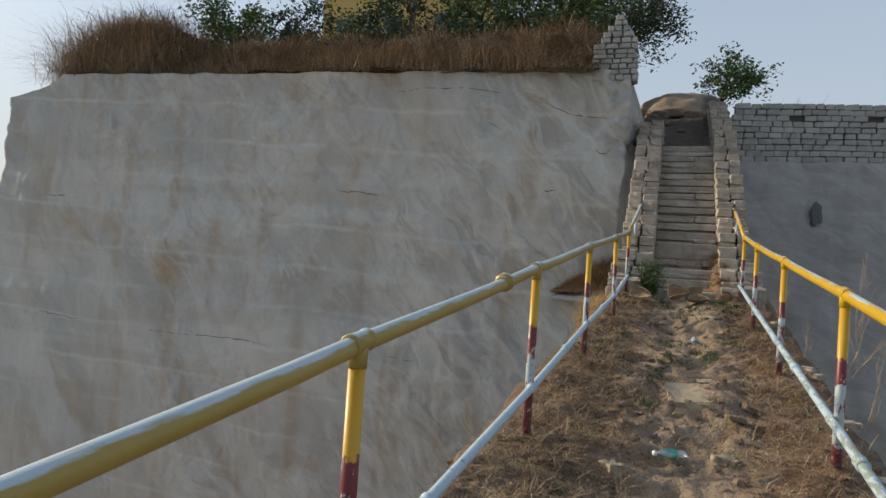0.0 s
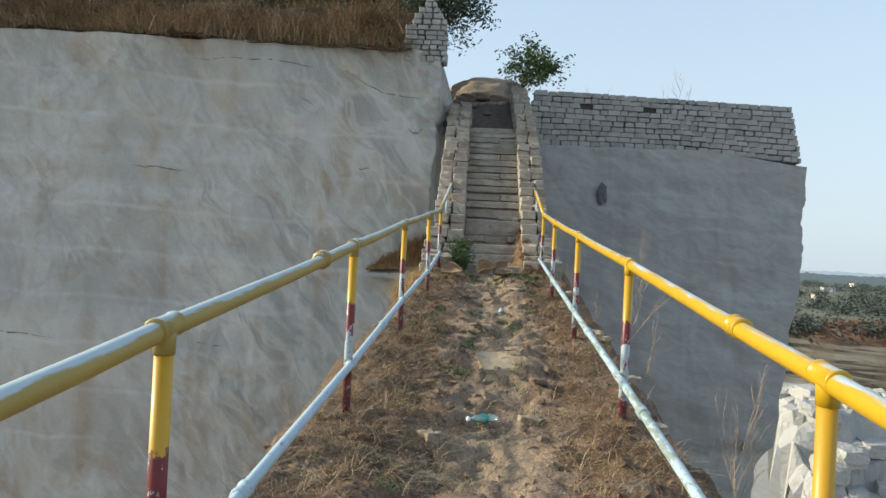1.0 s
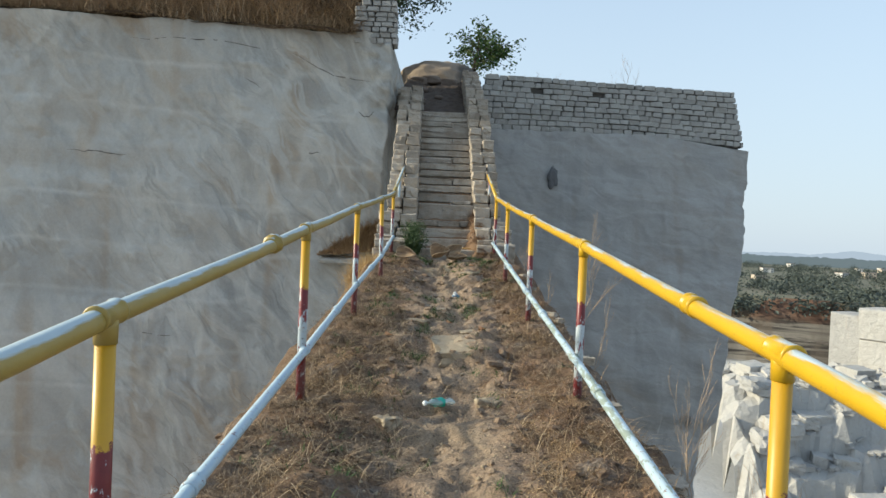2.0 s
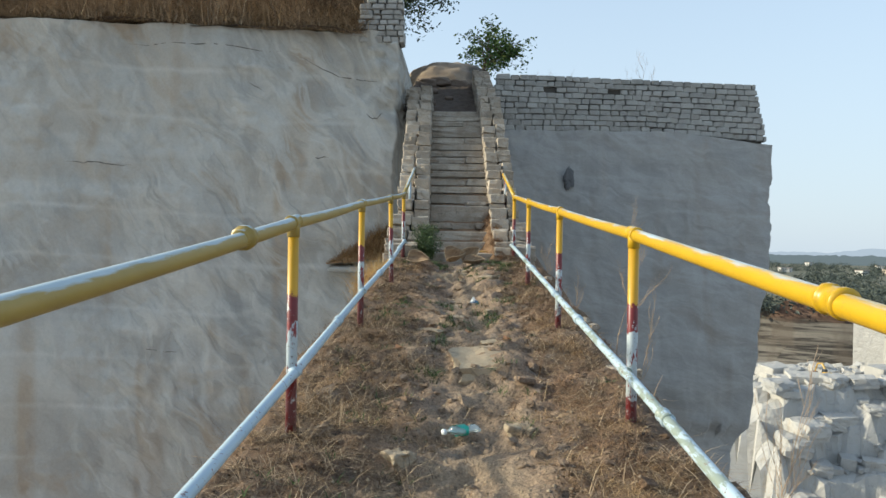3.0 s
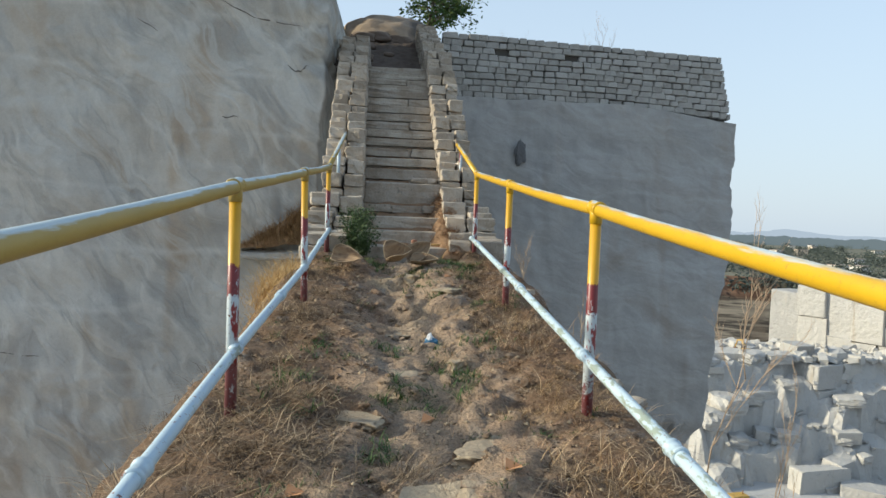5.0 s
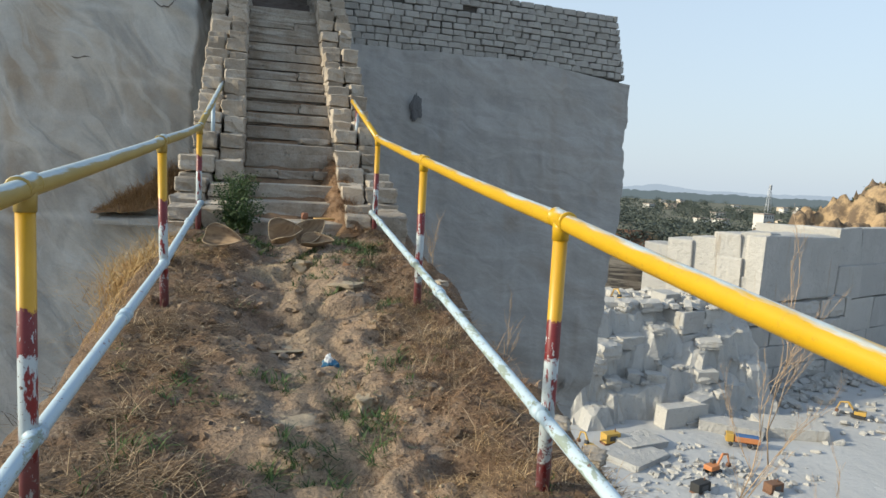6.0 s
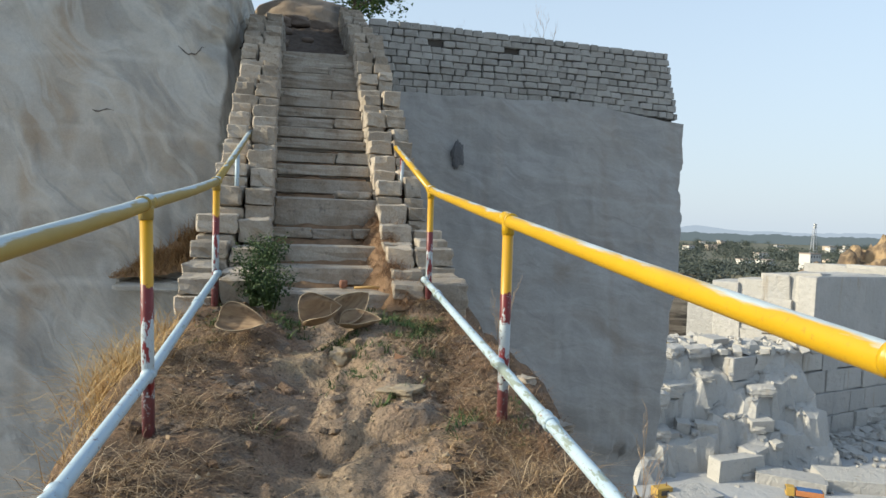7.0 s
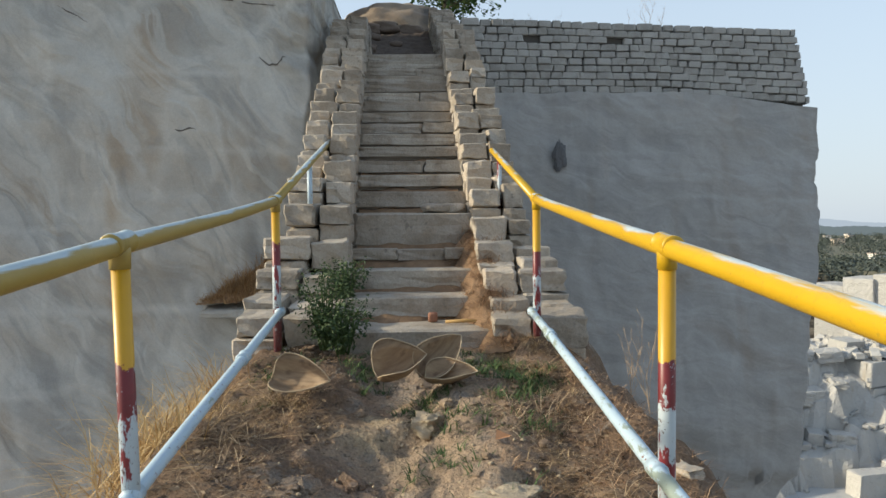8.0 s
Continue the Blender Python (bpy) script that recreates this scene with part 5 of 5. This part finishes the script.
verts, faces, tufts = [], [], []
for i in range(25):
    x = -3.08 + 1.6 * i / 24
    face_y = left_front(x, 0.8) + relief_left(x, 0.8)
    for k in range(7):
        d = k / 6
        verts.append((x, face_y - 0.34 + 0.38 * d, ledge_z(x, d)))
for i in range(24):
    for k in range(6):
        q0 = i * 7 + k
        faces.append((q0, q0 + 7, q0 + 8, q0 + 1))
tagged(from_lists("ledge_bank", verts, faces, M["ledge_soil"], None, True), "sloping bank of brown soil on the rock ledge", "soil")
r = random.Random(71)
for i in range(330):
    x, d = -3.05 + 1.55 * r.random() ** 0.8, r.random()
    face_y = left_front(x, 0.8) + relief_left(x, 0.8)
    tufts.append((x, face_y - 0.34 + 0.36 * d, ledge_z(x, d), 11, r.uniform(0.2, 0.46) * (0.4 + 0.6 * min(1, x + 3.05)), 0.5, 0.4, 0.007, 4000 + i))
blades("ledge_grass", blade_material("ochre_grass", (0.20, 0.11, 0.045), (0.36, 0.21, 0.09), (0.50, 0.33, 0.15)), tufts, "russet dry grass growing on the rock ledge")


# ---- the quarry ----
def bench(name, a, b, z0, z1, depth, bw, bh, seed, label):
    """A quarried step whose front from a to b shows big cut blocks."""
    t = thing(name, (*a, z0), label, "quarry bench", "quarry benches", "structure")
    inv = t.matrix_basis.inverted()
    va, vb = Vector((*a, 0)), Vector((*b, 0))
    along = (vb - va).normalized()
    inward = Vector((-along.y, along.x, 0))
    ang = math.degrees(math.atan2(along.y, along.x))
    length = (vb - va).length
    bm = bmesh.new()
    q = [va + inward * 1.2, vb + inward * 1.2, vb + inward * depth, va + inward * depth]
    low = [bm.verts.new((p.x, p.y, z0 - 1)) for p in q]
    high = [bm.verts.new((p.x, p.y, z1 - 0.6)) for p in q]
    bm.faces.new(high)
    for k in range(4):
        bm.faces.new((low[k], low[(k + 1) % 4], high[(k + 1) % 4], high[k]))
    bmesh.ops.recalc_face_normals(bm, faces=bm.faces[:])
    body = part("body", bm, M["white_stone"], t)
    body.matrix_parent_inverse = inv
    q = random.Random(seed)
    rows = max(1, round((z1 - z0) / bh))
    for j in range(rows):
        s = 0.0
        off = q.uniform(-0.25, 0.35) + 0.25 * j
        while s < length - 0.5:
            w = min(bw * q.uniform(0.6, 1.5), length - s)
            p = va + along * (s + w / 2) + inward * (1.6 + off + q.uniform(-0.25, 0.25))
            hh = (z1 - z0) / rows
            stone("white_block", (ROUGH if q.random() < 0.22 else WHITE) if bw < 10 else WHITE, (p.x, p.y, z0 + (j + 0.5) * hh), (w * (0.985 if bw < 10 else 1.02), 5.0, hh * (0.985 if j < rows - 1 else q.uniform(0.9, 1.1))), t, ang, 0.4)
            s += w
    return t


bench("quarry_bench", (85, 124.3), (148, 144), -45.5, -24.8, 15, 6.5, 5.2, 1, "tall white granite bench cut in big blocks")
bench("quarry_bench", (111.2, 133.6), (141, 143), -25.3, -8.2, 14, 30, 17.1, 2, "upper pale granite bench with a smooth shaded face")
bench("quarry_bench", (146, 147.5), (205, 170), -45.5, -7.4, 14, 16, 9.5, 5, "full-height pale granite wall below an earth heap")
bench("quarry_bench", (139, 172), (147, 150), -25, -7.2, 16, 9, 6, 7, "sunlit end of the highest granite wall")


def stepped_face(a, b, tops, base, seed, label):
    """A sunlit end whose columns of split blocks rise in steps from a to b."""
    t = thing("quarry_face", (*a, base), label, "quarry bench", "quarry benches", "structure")
    va, vb = Vector((*a, 0)), Vector((*b, 0))
    along = (vb - va).normalized()
    inward = Vector((-along.y, along.x, 0))
    ang = math.degrees(math.atan2(along.y, along.x))
    q = random.Random(seed)
    step = (vb - va).length / len(tops)
    for i, top in enumerate(tops):
        z, back = base, q.uniform(-0.3, 0.3)
        while z < top - 0.6:
            h = min(q.uniform(6, 11), top - z)
            if top - z - h < 3.5:
                h = top - z
            w = step * q.uniform(1.0, 1.25)
            pt = va + along * (step * (i + 0.5) + q.uniform(-0.5, 0.5)) + inward * (5 + back)
            stone("white_block", WHITE, (pt.x, pt.y, z + h / 2), (w, 10, h * 1.03), t, ang + q.uniform(-1.5, 1.5), q.uniform(0, 0.5))
            back += q.uniform(0.0, 0.4)
            z += h
    return t


stepped_face((94.5, 157), (111.8, 134.2), (-13.4, -11.2, -10.6, -9.0, -8.3), -33, 4, "sunlit stepped end of the upper granite bench")

r = random.Random(99)


def loose_blocks(name, count, where, size, label):
    t = thing(name, where(random.Random(1))[:3], label, "stone heap", kind="stuff")
    inv = t.matrix_basis.inverted()
    verts, faces = [], []
    for i in range(count):
        x, y, z, k = where(r)
        me = r.choice(WHITE if r.random() < 0.6 else ROUGH)
        s = r.uniform(*size) * k
        m = pose(x, y, z + s * 0.2, r.uniform(-25, 25), r.uniform(-25, 25), r.uniform(0, 180)) @ Matrix.Diagonal((s * r.uniform(0.7, 1.8), s * r.uniform(0.6, 1.1), s * r.uniform(0.35, 0.8), 1))
        b = len(verts)
        verts += [m @ w.co for w in me.vertices]
        faces += [tuple(j + b for j in p.vertices) for p in me.polygons]
    ob = from_lists("blocks", verts, faces, M["white_stone"], t)
    ob.matrix_parent_inverse = inv
    tagged(ob, kind="stuff")


loose_blocks("block_rubble", 170, lambda q: (q.uniform(85, 165), 112 + q.gauss(0, 11) + 0.1 * q.random(), -45, 1.0), (0.4, 1.4), "white granite rubble below the bench")
loose_blocks("block_rubble", 260, lambda q: (lambda x: (x, 118 + (x - 72) * 0.33 - abs(q.gauss(0, 5)), -45, 1.2))(q.uniform(88, 160)), (0.6, 2.2), "heaped white granite blocks along the foot of the bench")
loose_blocks("block_rubble", 300, lambda q: (68 + q.gauss(0, 9), 90 + q.gauss(0, 7), -45.1, 1.0), (0.25, 1.2), "broken white slabs on the quarry floor")
loose_blocks("block_rubble", 160, lambda q: (q.uniform(78, 108), q.uniform(127, 140), -24.6, 0.9), (0.6, 2.5), "white rubble lying on the lower bench")


def terrace_z(x, y):
    """The broken end of the bench: blocks stepping down from its top to the pit floor."""
    c, sn = math.cos(radians(17)), math.sin(radians(17))
    u, v = (x - 62) * c + (y - 118) * sn, -(x - 62) * sn + (y - 118) * c
    u += 1.6 * n3(x / 9, y / 9, 31.0, 2)
    v += 1.6 * n3(x / 9, y / 9, 41.0, 2)
    row = math.floor(v / 5.2)
    shift = 3.3 * (row % 2) + 1.7 * (row % 3)
    col = math.floor((u + shift) / 7.4)
    rr = random.Random(row * 71 + col * 13)
    uc, vc = col * 7.4 + 3.7 - shift, row * 5.2 + 2.6

    def slope(a, b):
        return min((b + 6.0 + 0.25 * max(0.0, a - 2)) * 1.3, 18.6 + min(2.4, 0.1 * a), (a + 7) * 3.0)

    here, block = slope(u, v), slope(uc, vc) + rr.uniform(-1.3, 1.3)
    if v > 34 - 0.3 * u:
        return -29.8 + 0.3 * n3(x / 3, y / 3, 5.0)
    if here < 0.5:
        return -45.6
    rise = 0.38 * here + 0.62 * (round(block / 3.4) * 3.4)
    rise += rr.uniform(-0.16, 0.16) * (u - uc) + rr.uniform(-0.2, 0.1) * (v - vc)
    broken = n3(x / 5, y / 5, 13.0, 3)
    return -45.4 + rise + 1.0 * broken


terrace = rough_sheet("ground_terrace", 55, 104, 106, 166, 32, 40, terrace_z, M["white_stone"], "broken white granite end of the bench in blocky steps", "quarry bench")
q = random.Random(14)
for w in terrace.data.vertices:
    w.co += Vector((q.uniform(-0.5, 0.5), q.uniform(-0.5, 0.5), q.uniform(-0.35, 0.35)))
terrace.data.polygons.foreach_set("use_smooth", [False] * len(terrace.data.polygons))
q = random.Random(13)
for i in range(40):
    x, y = q.uniform(61, 92), q.uniform(112, 140)
    w = q.uniform(1.6, 4.2) * (1.3 if i % 7 == 0 else 1)
    ob = stone("quarry_block", ROUGH if i % 3 else WHITE, (x, y, terrace_z(x, y) + w * 0.2), (w * q.uniform(0.9, 1.6), w, w * q.uniform(0.5, 0.9)), None, q.uniform(-25, 40), 6)
    tagged(ob, "split white granite block resting on the broken bench end", "granite block", "bench end blocks")
loose_blocks("block_rubble", 240, lambda q: (lambda x, y: (x, y, terrace_z(x, y), 1.0))(q.uniform(62, 100), q.uniform(116, 152)), (0.3, 1.4), "small white rubble strewn over the stepped bench end")
for x, y, w, d, h, a in ((78, 112, 10.5, 3, 4.4, 10), (86, 108, 12, 5, 2.2, -35), (98, 106, 13, 7, 2.4, -20), (64, 104, 9, 6, 1.5, 15), (60, 99, 10, 8, 1.2, 30)):
    ob = stone("quarry_block", WHITE, (x, y, -45.2 + h / 2), (w, d, h), None, a, 1)
    tagged(ob, "large cut white granite block on the quarry floor", "granite block", "floor blocks")

M["plant_yellow"] = plain("machine_yellow", (0.46, 0.29, 0.06), 0.5, 0.2, 2)
M["plant_orange"] = plain("machine_orange", (0.48, 0.19, 0.07), 0.5, 0.2, 2)
M["plant_teal"] = plain("machine_teal", (0.03, 0.26, 0.21), 0.5, 0.2, 2)
M["plant_blue"] = plain("machine_blue", (0.06, 0.13, 0.28), 0.5, 0.2, 2)
M["rubber"] = plain("black_rubber", (0.03, 0.03, 0.03), 0.8, 0.2, 4)
M["rust"] = plain("rusty_steel", (0.16, 0.085, 0.05), 0.9, 0.4, 3)
M["steel"] = plain("grey_steel", (0.45, 0.46, 0.48), 0.5, 0.1, 1)


def box(name, at, size, mat, parent, bevel=0.12, tilt=(0, 0, 0)):
    bm = bmesh.new()
    bmesh.ops.create_cube(bm, size=1.0, matrix=Matrix.Diagonal((*size, 1)))
    bmesh.ops.bevel(bm, geom=bm.edges[:], offset=bevel, segments=2, affect="EDGES", profile=0.6)
    ob = part(name, bm, mat, parent)
    ob.matrix_basis = pose(*at, *tilt)
    return ob


def wheel(parent, x, y, rad, mat):
    v, f = tube([(x, y - 0.25, rad), (x, y - 0.2, rad), (x, y + 0.2, rad), (x, y + 0.25, rad)], [rad * 0.8, rad, rad, rad * 0.8], 14)
    from_lists("wheel", v, f, mat, parent, True)


def excavator(at, turn, paint, label, k=1.0):
    e = thing("excavator", at, label, "excavator", "quarry machines")
    for s in (-1.2, 1.2):
        box("track", (0, s, 0.5), (4.4, 0.7, 1.0), M["rubber"], e, 0.3)
    box("body", (-0.5, 0, 1.7), (3.6, 2.6, 1.3), paint, e, 0.2)
    box("cab", (0.9, 0.7, 2.3), (1.5, 1.1, 1.8), M["window"], e, 0.2)
    v, f = tube([(1.0, -0.4, 1.6), (3.4, -0.4, 4.6), (5.6, -0.4, 4.2)], [0.35, 0.4, 0.25], 6)
    from_lists("boom", v, f, paint, e)
    v, f = tube([(5.6, -0.4, 4.2), (6.6, -0.4, 1.6)], [0.28, 0.2], 6)
    from_lists("arm", v, f, paint, e)
    box("bucket", (6.5, -0.4, 1.0), (1.1, 1.2, 1.1), M["rust"], e, 0.25)
    e.matrix_basis = pose(*at, 0, 0, turn) @ Matrix.Scale(0.62 * k, 4)


def truck(at, turn, bed, label):
    t = thing("truck", at, label, "truck", "quarry machines")
    box("chassis", (0, 0, 1.0), (8.0, 1.2, 0.4), M["rust"], t, 0.1)
    cab = box("cab", (3.2, 0, 2.0), (1.9, 2.4, 2.2), M["plant_yellow"], t, 0.2)
    box("windscreen", (0.92, 0, 0.5), (0.12, 2.0, 0.8), M["window"], cab, 0.05)
    box("bed", (-1.0, 0, 1.9), (6.0, 2.5, 1.3), bed, t, 0.12)
    box("load", (-1.0, 0, 2.6), (5.4, 2.1, 0.5), M["plant_blue"], t, 0.2)
    for x in (2.9, -1.6, -3.0):
        for y in (-1.1, 1.1):
            wheel(t, x, y, 0.55, M["rubber"])
    t.matrix_basis = pose(*at, 0, 0, turn) @ Matrix.Scale(0.72, 4)


def machine(at, size, mat, turn, label, name="generator"):
    g = thing(name, at, label, "machine", "quarry machines")
    w, d, h = size
    box("housing", (0, 0, h * 0.55), (w, d, h * 0.8), mat, g, 0.15)
    box("skid", (0, 0, h * 0.08), (w * 1.1, d * 0.9, h * 0.16), M["rust"], g, 0.05)
    box("panel", (0, -d / 2, h * 0.55), (w * 0.5, 0.15, h * 0.4), M["window"], g, 0.03)
    v, f = tube([(w * 0.3, 0, h * 0.9), (w * 0.3, 0, h * 1.25)], 0.12, 8)
    from_lists("exhaust", v, f, M["rust"], g, True)
    g.matrix_basis = pose(*at, 0, 0, turn) @ Matrix.Scale(0.75, 4)


truck((83.6, 101, -44.9), 150, M["plant_orange"], "orange and blue tipper truck on the quarry floor")
excavator((70.5, 91.5, -44.9), 20, M["plant_orange"], "orange excavator working beside white slabs")
excavator((120.5, 111.7, -44.9), 130, M["plant_yellow"], "yellow excavator beside granite rubble")
excavator((53.5, 102, -44.9), 100, M["plant_yellow"], "yellow excavator near the foot of the grey cliff", 0.9)
excavator((74.3, 132, -24.6), 100, M["plant_yellow"], "yellow excavator on the upper ledge", 1.0)
machine((67.2, 119, -44.9), (4.5, 2.5, 2.8), M["plant_yellow"], 20, "yellow compressor on the quarry floor")
machine((62.5, 118, -44.9), (4.5, 2.6, 3.2), M["plant_teal"], -15, "teal green generator on the quarry floor")
machine((59, 105, -44.9), (4.2, 2.5, 2.8), M["plant_yellow"], 10, "yellow compressor beside white blocks")
machine((101, 124, -44.9), (5, 4, 5.0), M["rust"], 25, "rusty steel hopper below the bench", "hopper")
machine((95, 121, -44.9), (4, 3, 3.5), M["rust"], 60, "rusty drilling rig below the bench", "drill_rig")
machine((64, 85.5, -44.9), (4, 2.2, 2.4), M["rubber"], 20, "dark compressor among broken slabs")
machine((76, 84, -44.9), (3.6, 2.2, 2.2), M["rust"], 10, "rusty skip among broken slabs", "skip")

# earth heap on the far bench
def mound_z(x, y):
    k = math.exp(-((x - 262) / 55) ** 2 - ((y - 228) / 30) ** 2)
    return -24 + 39 * k * (1 + 0.3 * n3(x / 22, y / 22, 3.0, 5)) + (2.5 * n3(x / 5, y / 5, 8.0) - 7.0 * max(0, 1 - 3.5 * abs(n3(x / 16, y / 30, 12.0, 3))) + 3.0 * math.copysign(1, n3(x / 18, y / 18, 21.0)) * min(1, 9 * abs(n3(x / 18, y / 18, 21.0)))) * min(1, k * 3)


tan_earth = Nodes("tan_earth", 0.95)
tp = tan_earth.place()
M["tan_earth"] = tan_earth.done(tan_earth.mix(tan_earth.ramp(tan_earth.noise(tp, 0.12, 6, 0.7), (0.42, 0.0), (0.56, 1.0)), (0.16, 0.115, 0.075), (0.44, 0.31, 0.17)), tan_earth.noise(tp, 0.4, 6, 0.7), 1.0, 1.5)
rough_sheet("ground_mound", 150, 380, 165, 295, 150, 90, mound_z, M["tan_earth"], "tan heap of dug earth beyond the benches", "earth heap")

q = random.Random(31)
scrub = []
for i in range(60):
    x, y = q.gauss(258, 16), q.gauss(224, 6)
    scrub.append((x, y, mound_z(x, y) + 0.5))
tagged(leaf_cloud("mound_scrub", scrub, M["leaf_dark"], 0.9, 60, 0.9, 14), "dark green scrub on top of the earth heap", "shrubs", kind="stuff")

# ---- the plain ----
# leaf colour greyed towards blue, so distance haze sits in the base colour
M["leaf_far"] = blade_material("hazed_far_leaf", (0.045, 0.058, 0.05), (0.055, 0.07, 0.058), (0.07, 0.085, 0.07))


def skyline(name, dist, low, height, tone, label, a0=6, a1=72, steps=330):
    """Hazy distance far behind everything: one ragged strip glowing in its painted haze colour."""
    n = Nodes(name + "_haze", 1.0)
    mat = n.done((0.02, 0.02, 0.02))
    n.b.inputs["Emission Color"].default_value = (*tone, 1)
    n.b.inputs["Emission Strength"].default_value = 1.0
    verts, faces = [], []
    for k in range(steps + 1):
        a = radians(a0 + (a1 - a0) * k / steps)
        x, y = dist * math.sin(a), dist * math.cos(a)
        verts += [(x, y, low), (x, y, height(math.degrees(a)))]
    for k in range(steps):
        faces.append((2 * k, 2 * k + 2, 2 * k + 3, 2 * k + 1))
    return tagged(from_lists(name, verts, faces, mat), label, "backdrop", kind="structure")


skyline("backdrop_hills", 3000, -40, lambda a: 1 + 7 * n3(a * 0.22, 2.0, 5.0) + 17 * math.exp(-((a - 31.5) / 1.6) ** 2) + 3 * n3(a * 1.7, 3.0, 1.0), (0.235, 0.26, 0.30), "low blue hills on the horizon, glowing in painted haze")
skyline("backdrop_woods", 1400, -40, lambda a: -5 + 4 * n3(a * 0.5, 7.0, 2.0) + 2.5 * n3(a * 4.0, 1.0, 9.0), (0.075, 0.092, 0.10), "dark wooded plain under the horizon, glowing in painted haze")
r = random.Random(5)
woods = []
for i in range(2000):
    d = 290 + 1000 * r.random() ** 1.5
    a = radians(r.uniform(14, 62))
    if n3(d * math.sin(a) / 130, d * math.cos(a) / 130, 40.0) < -0.08:
        continue
    woods.append((d * math.sin(a), d * math.cos(a), -22 + r.uniform(1.0, 4.5)))
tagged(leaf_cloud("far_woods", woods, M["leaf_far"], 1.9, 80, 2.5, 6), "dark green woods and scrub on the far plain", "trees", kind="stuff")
for i in range(30):
    d = r.uniform(450, 850) if i < 12 else r.uniform(800, 1250)
    a = radians(r.uniform(22, 52))
    w = r.uniform(7, 13)
    house((d * math.sin(a), d * math.cos(a), -22.2), (w, r.uniform(6, 9), r.uniform(3.5, 6.5)), r.choice(("white_wall", "white_wall", "tan_wall")), "small pale flat-roofed house among far trees", 0.5, r.uniform(-40, 40), (3, 2))
house((262, 318, -22.2), (8, 7, 12), "white_wall", "white four-storey block behind the earth heap", 0.6, 10, (4, 4))

tower = thing("lattice_tower", (499, 600, -22), "tall grey lattice phone mast on the plain", "mast")
for sx in (-1, 1):
    for sy in (-1, 1):
        v, f = tube([(sx * 2.4, sy * 2.4, 0), (sx * 0.7, sy * 0.7, 33)], [0.28, 0.2], 5)
        from_lists("leg", v, f, M["steel"], tower)
for k in range(10):
    z0, z1 = 3.3 * k, 3.3 * (k + 1)
    h0, h1 = 2.4 - 1.7 * z0 / 33, 2.4 - 1.7 * z1 / 33
    for ax in range(4):
        c, s = math.cos(ax * math.pi / 2), math.sin(ax * math.pi / 2)
        p0 = (c * h0 - s * h0, s * h0 + c * h0, z0)
        p1 = (c * h1 + s * h1, s * h1 - c * h1, z1)
        v, f = tube([p0, p1], 0.14, 4)
        from_lists("brace", v, f, M["steel"], tower)
for z0 in (29, 31.5):
    box("antenna", (0, -1.2, z0), (2.6, 0.8, 1.8), M["white_wall"], tower, 0.2)


# ---- cracks in the faces ----
def crack(points, front, rad):
    r2 = random.Random(int(abs(points[0][0]) * 100))
    line = []
    for (xa, za), (xb, zb) in zip(points, points[1:]):
        for k in range(8):
            t = k / 8
            x, z = xa + (xb - xa) * t, za + (zb - za) * t + r2.uniform(-0.012, 0.012) + 0.05 * n3(xa * 3 + t * 2.5, za, 1.0, 2)
            line.append((x, front(x, z) + 0.002, z))
    # dark tube half sunk in the face draws the crack's inner shadow
    v, f = tube(line, [rad * r2.uniform(0.5, 1.2) * min(1.0, 0.15 + 3.0 * min(k, len(line) - 1 - k) / len(line)) for k in range(len(line))], 6)
    return tagged(from_lists("crack", v, f, M["crack"], None, True), "thin dark crack in the granite face", "crack", "face cracks")


for pts in (((-9.2, 2.75), (-8.5, 2.7), (-7.6, 2.66)), ((-19.2, -1.41), (-18.2, -1.45), (-17.1, -1.55)), ((-14.9, -1.63), (-12.0, -1.57), (-10.3, -1.6)),
            ((-8.0, 5.6), (-6.1, 5.55), (-4.1, 5.45)), ((-4.0, 5.4), (-3.0, 4.92), (-1.9, 4.79)), ((-7.7, -1.56), (-6.1, -1.6)),
            ((-19.8, 2.26), (-18.2, 2.29)), ((-3.5, 2.91), (-3.1, 2.94)), ((-2.44, 4.06), (-2.07, 3.89), (-1.89, 4.08)), ((-5.1, 4.71), (-4.65, 4.47))):
    crack(pts, lambda x, z: left_front(x, z) + relief_left(x, z) - 0.002, 0.0125)
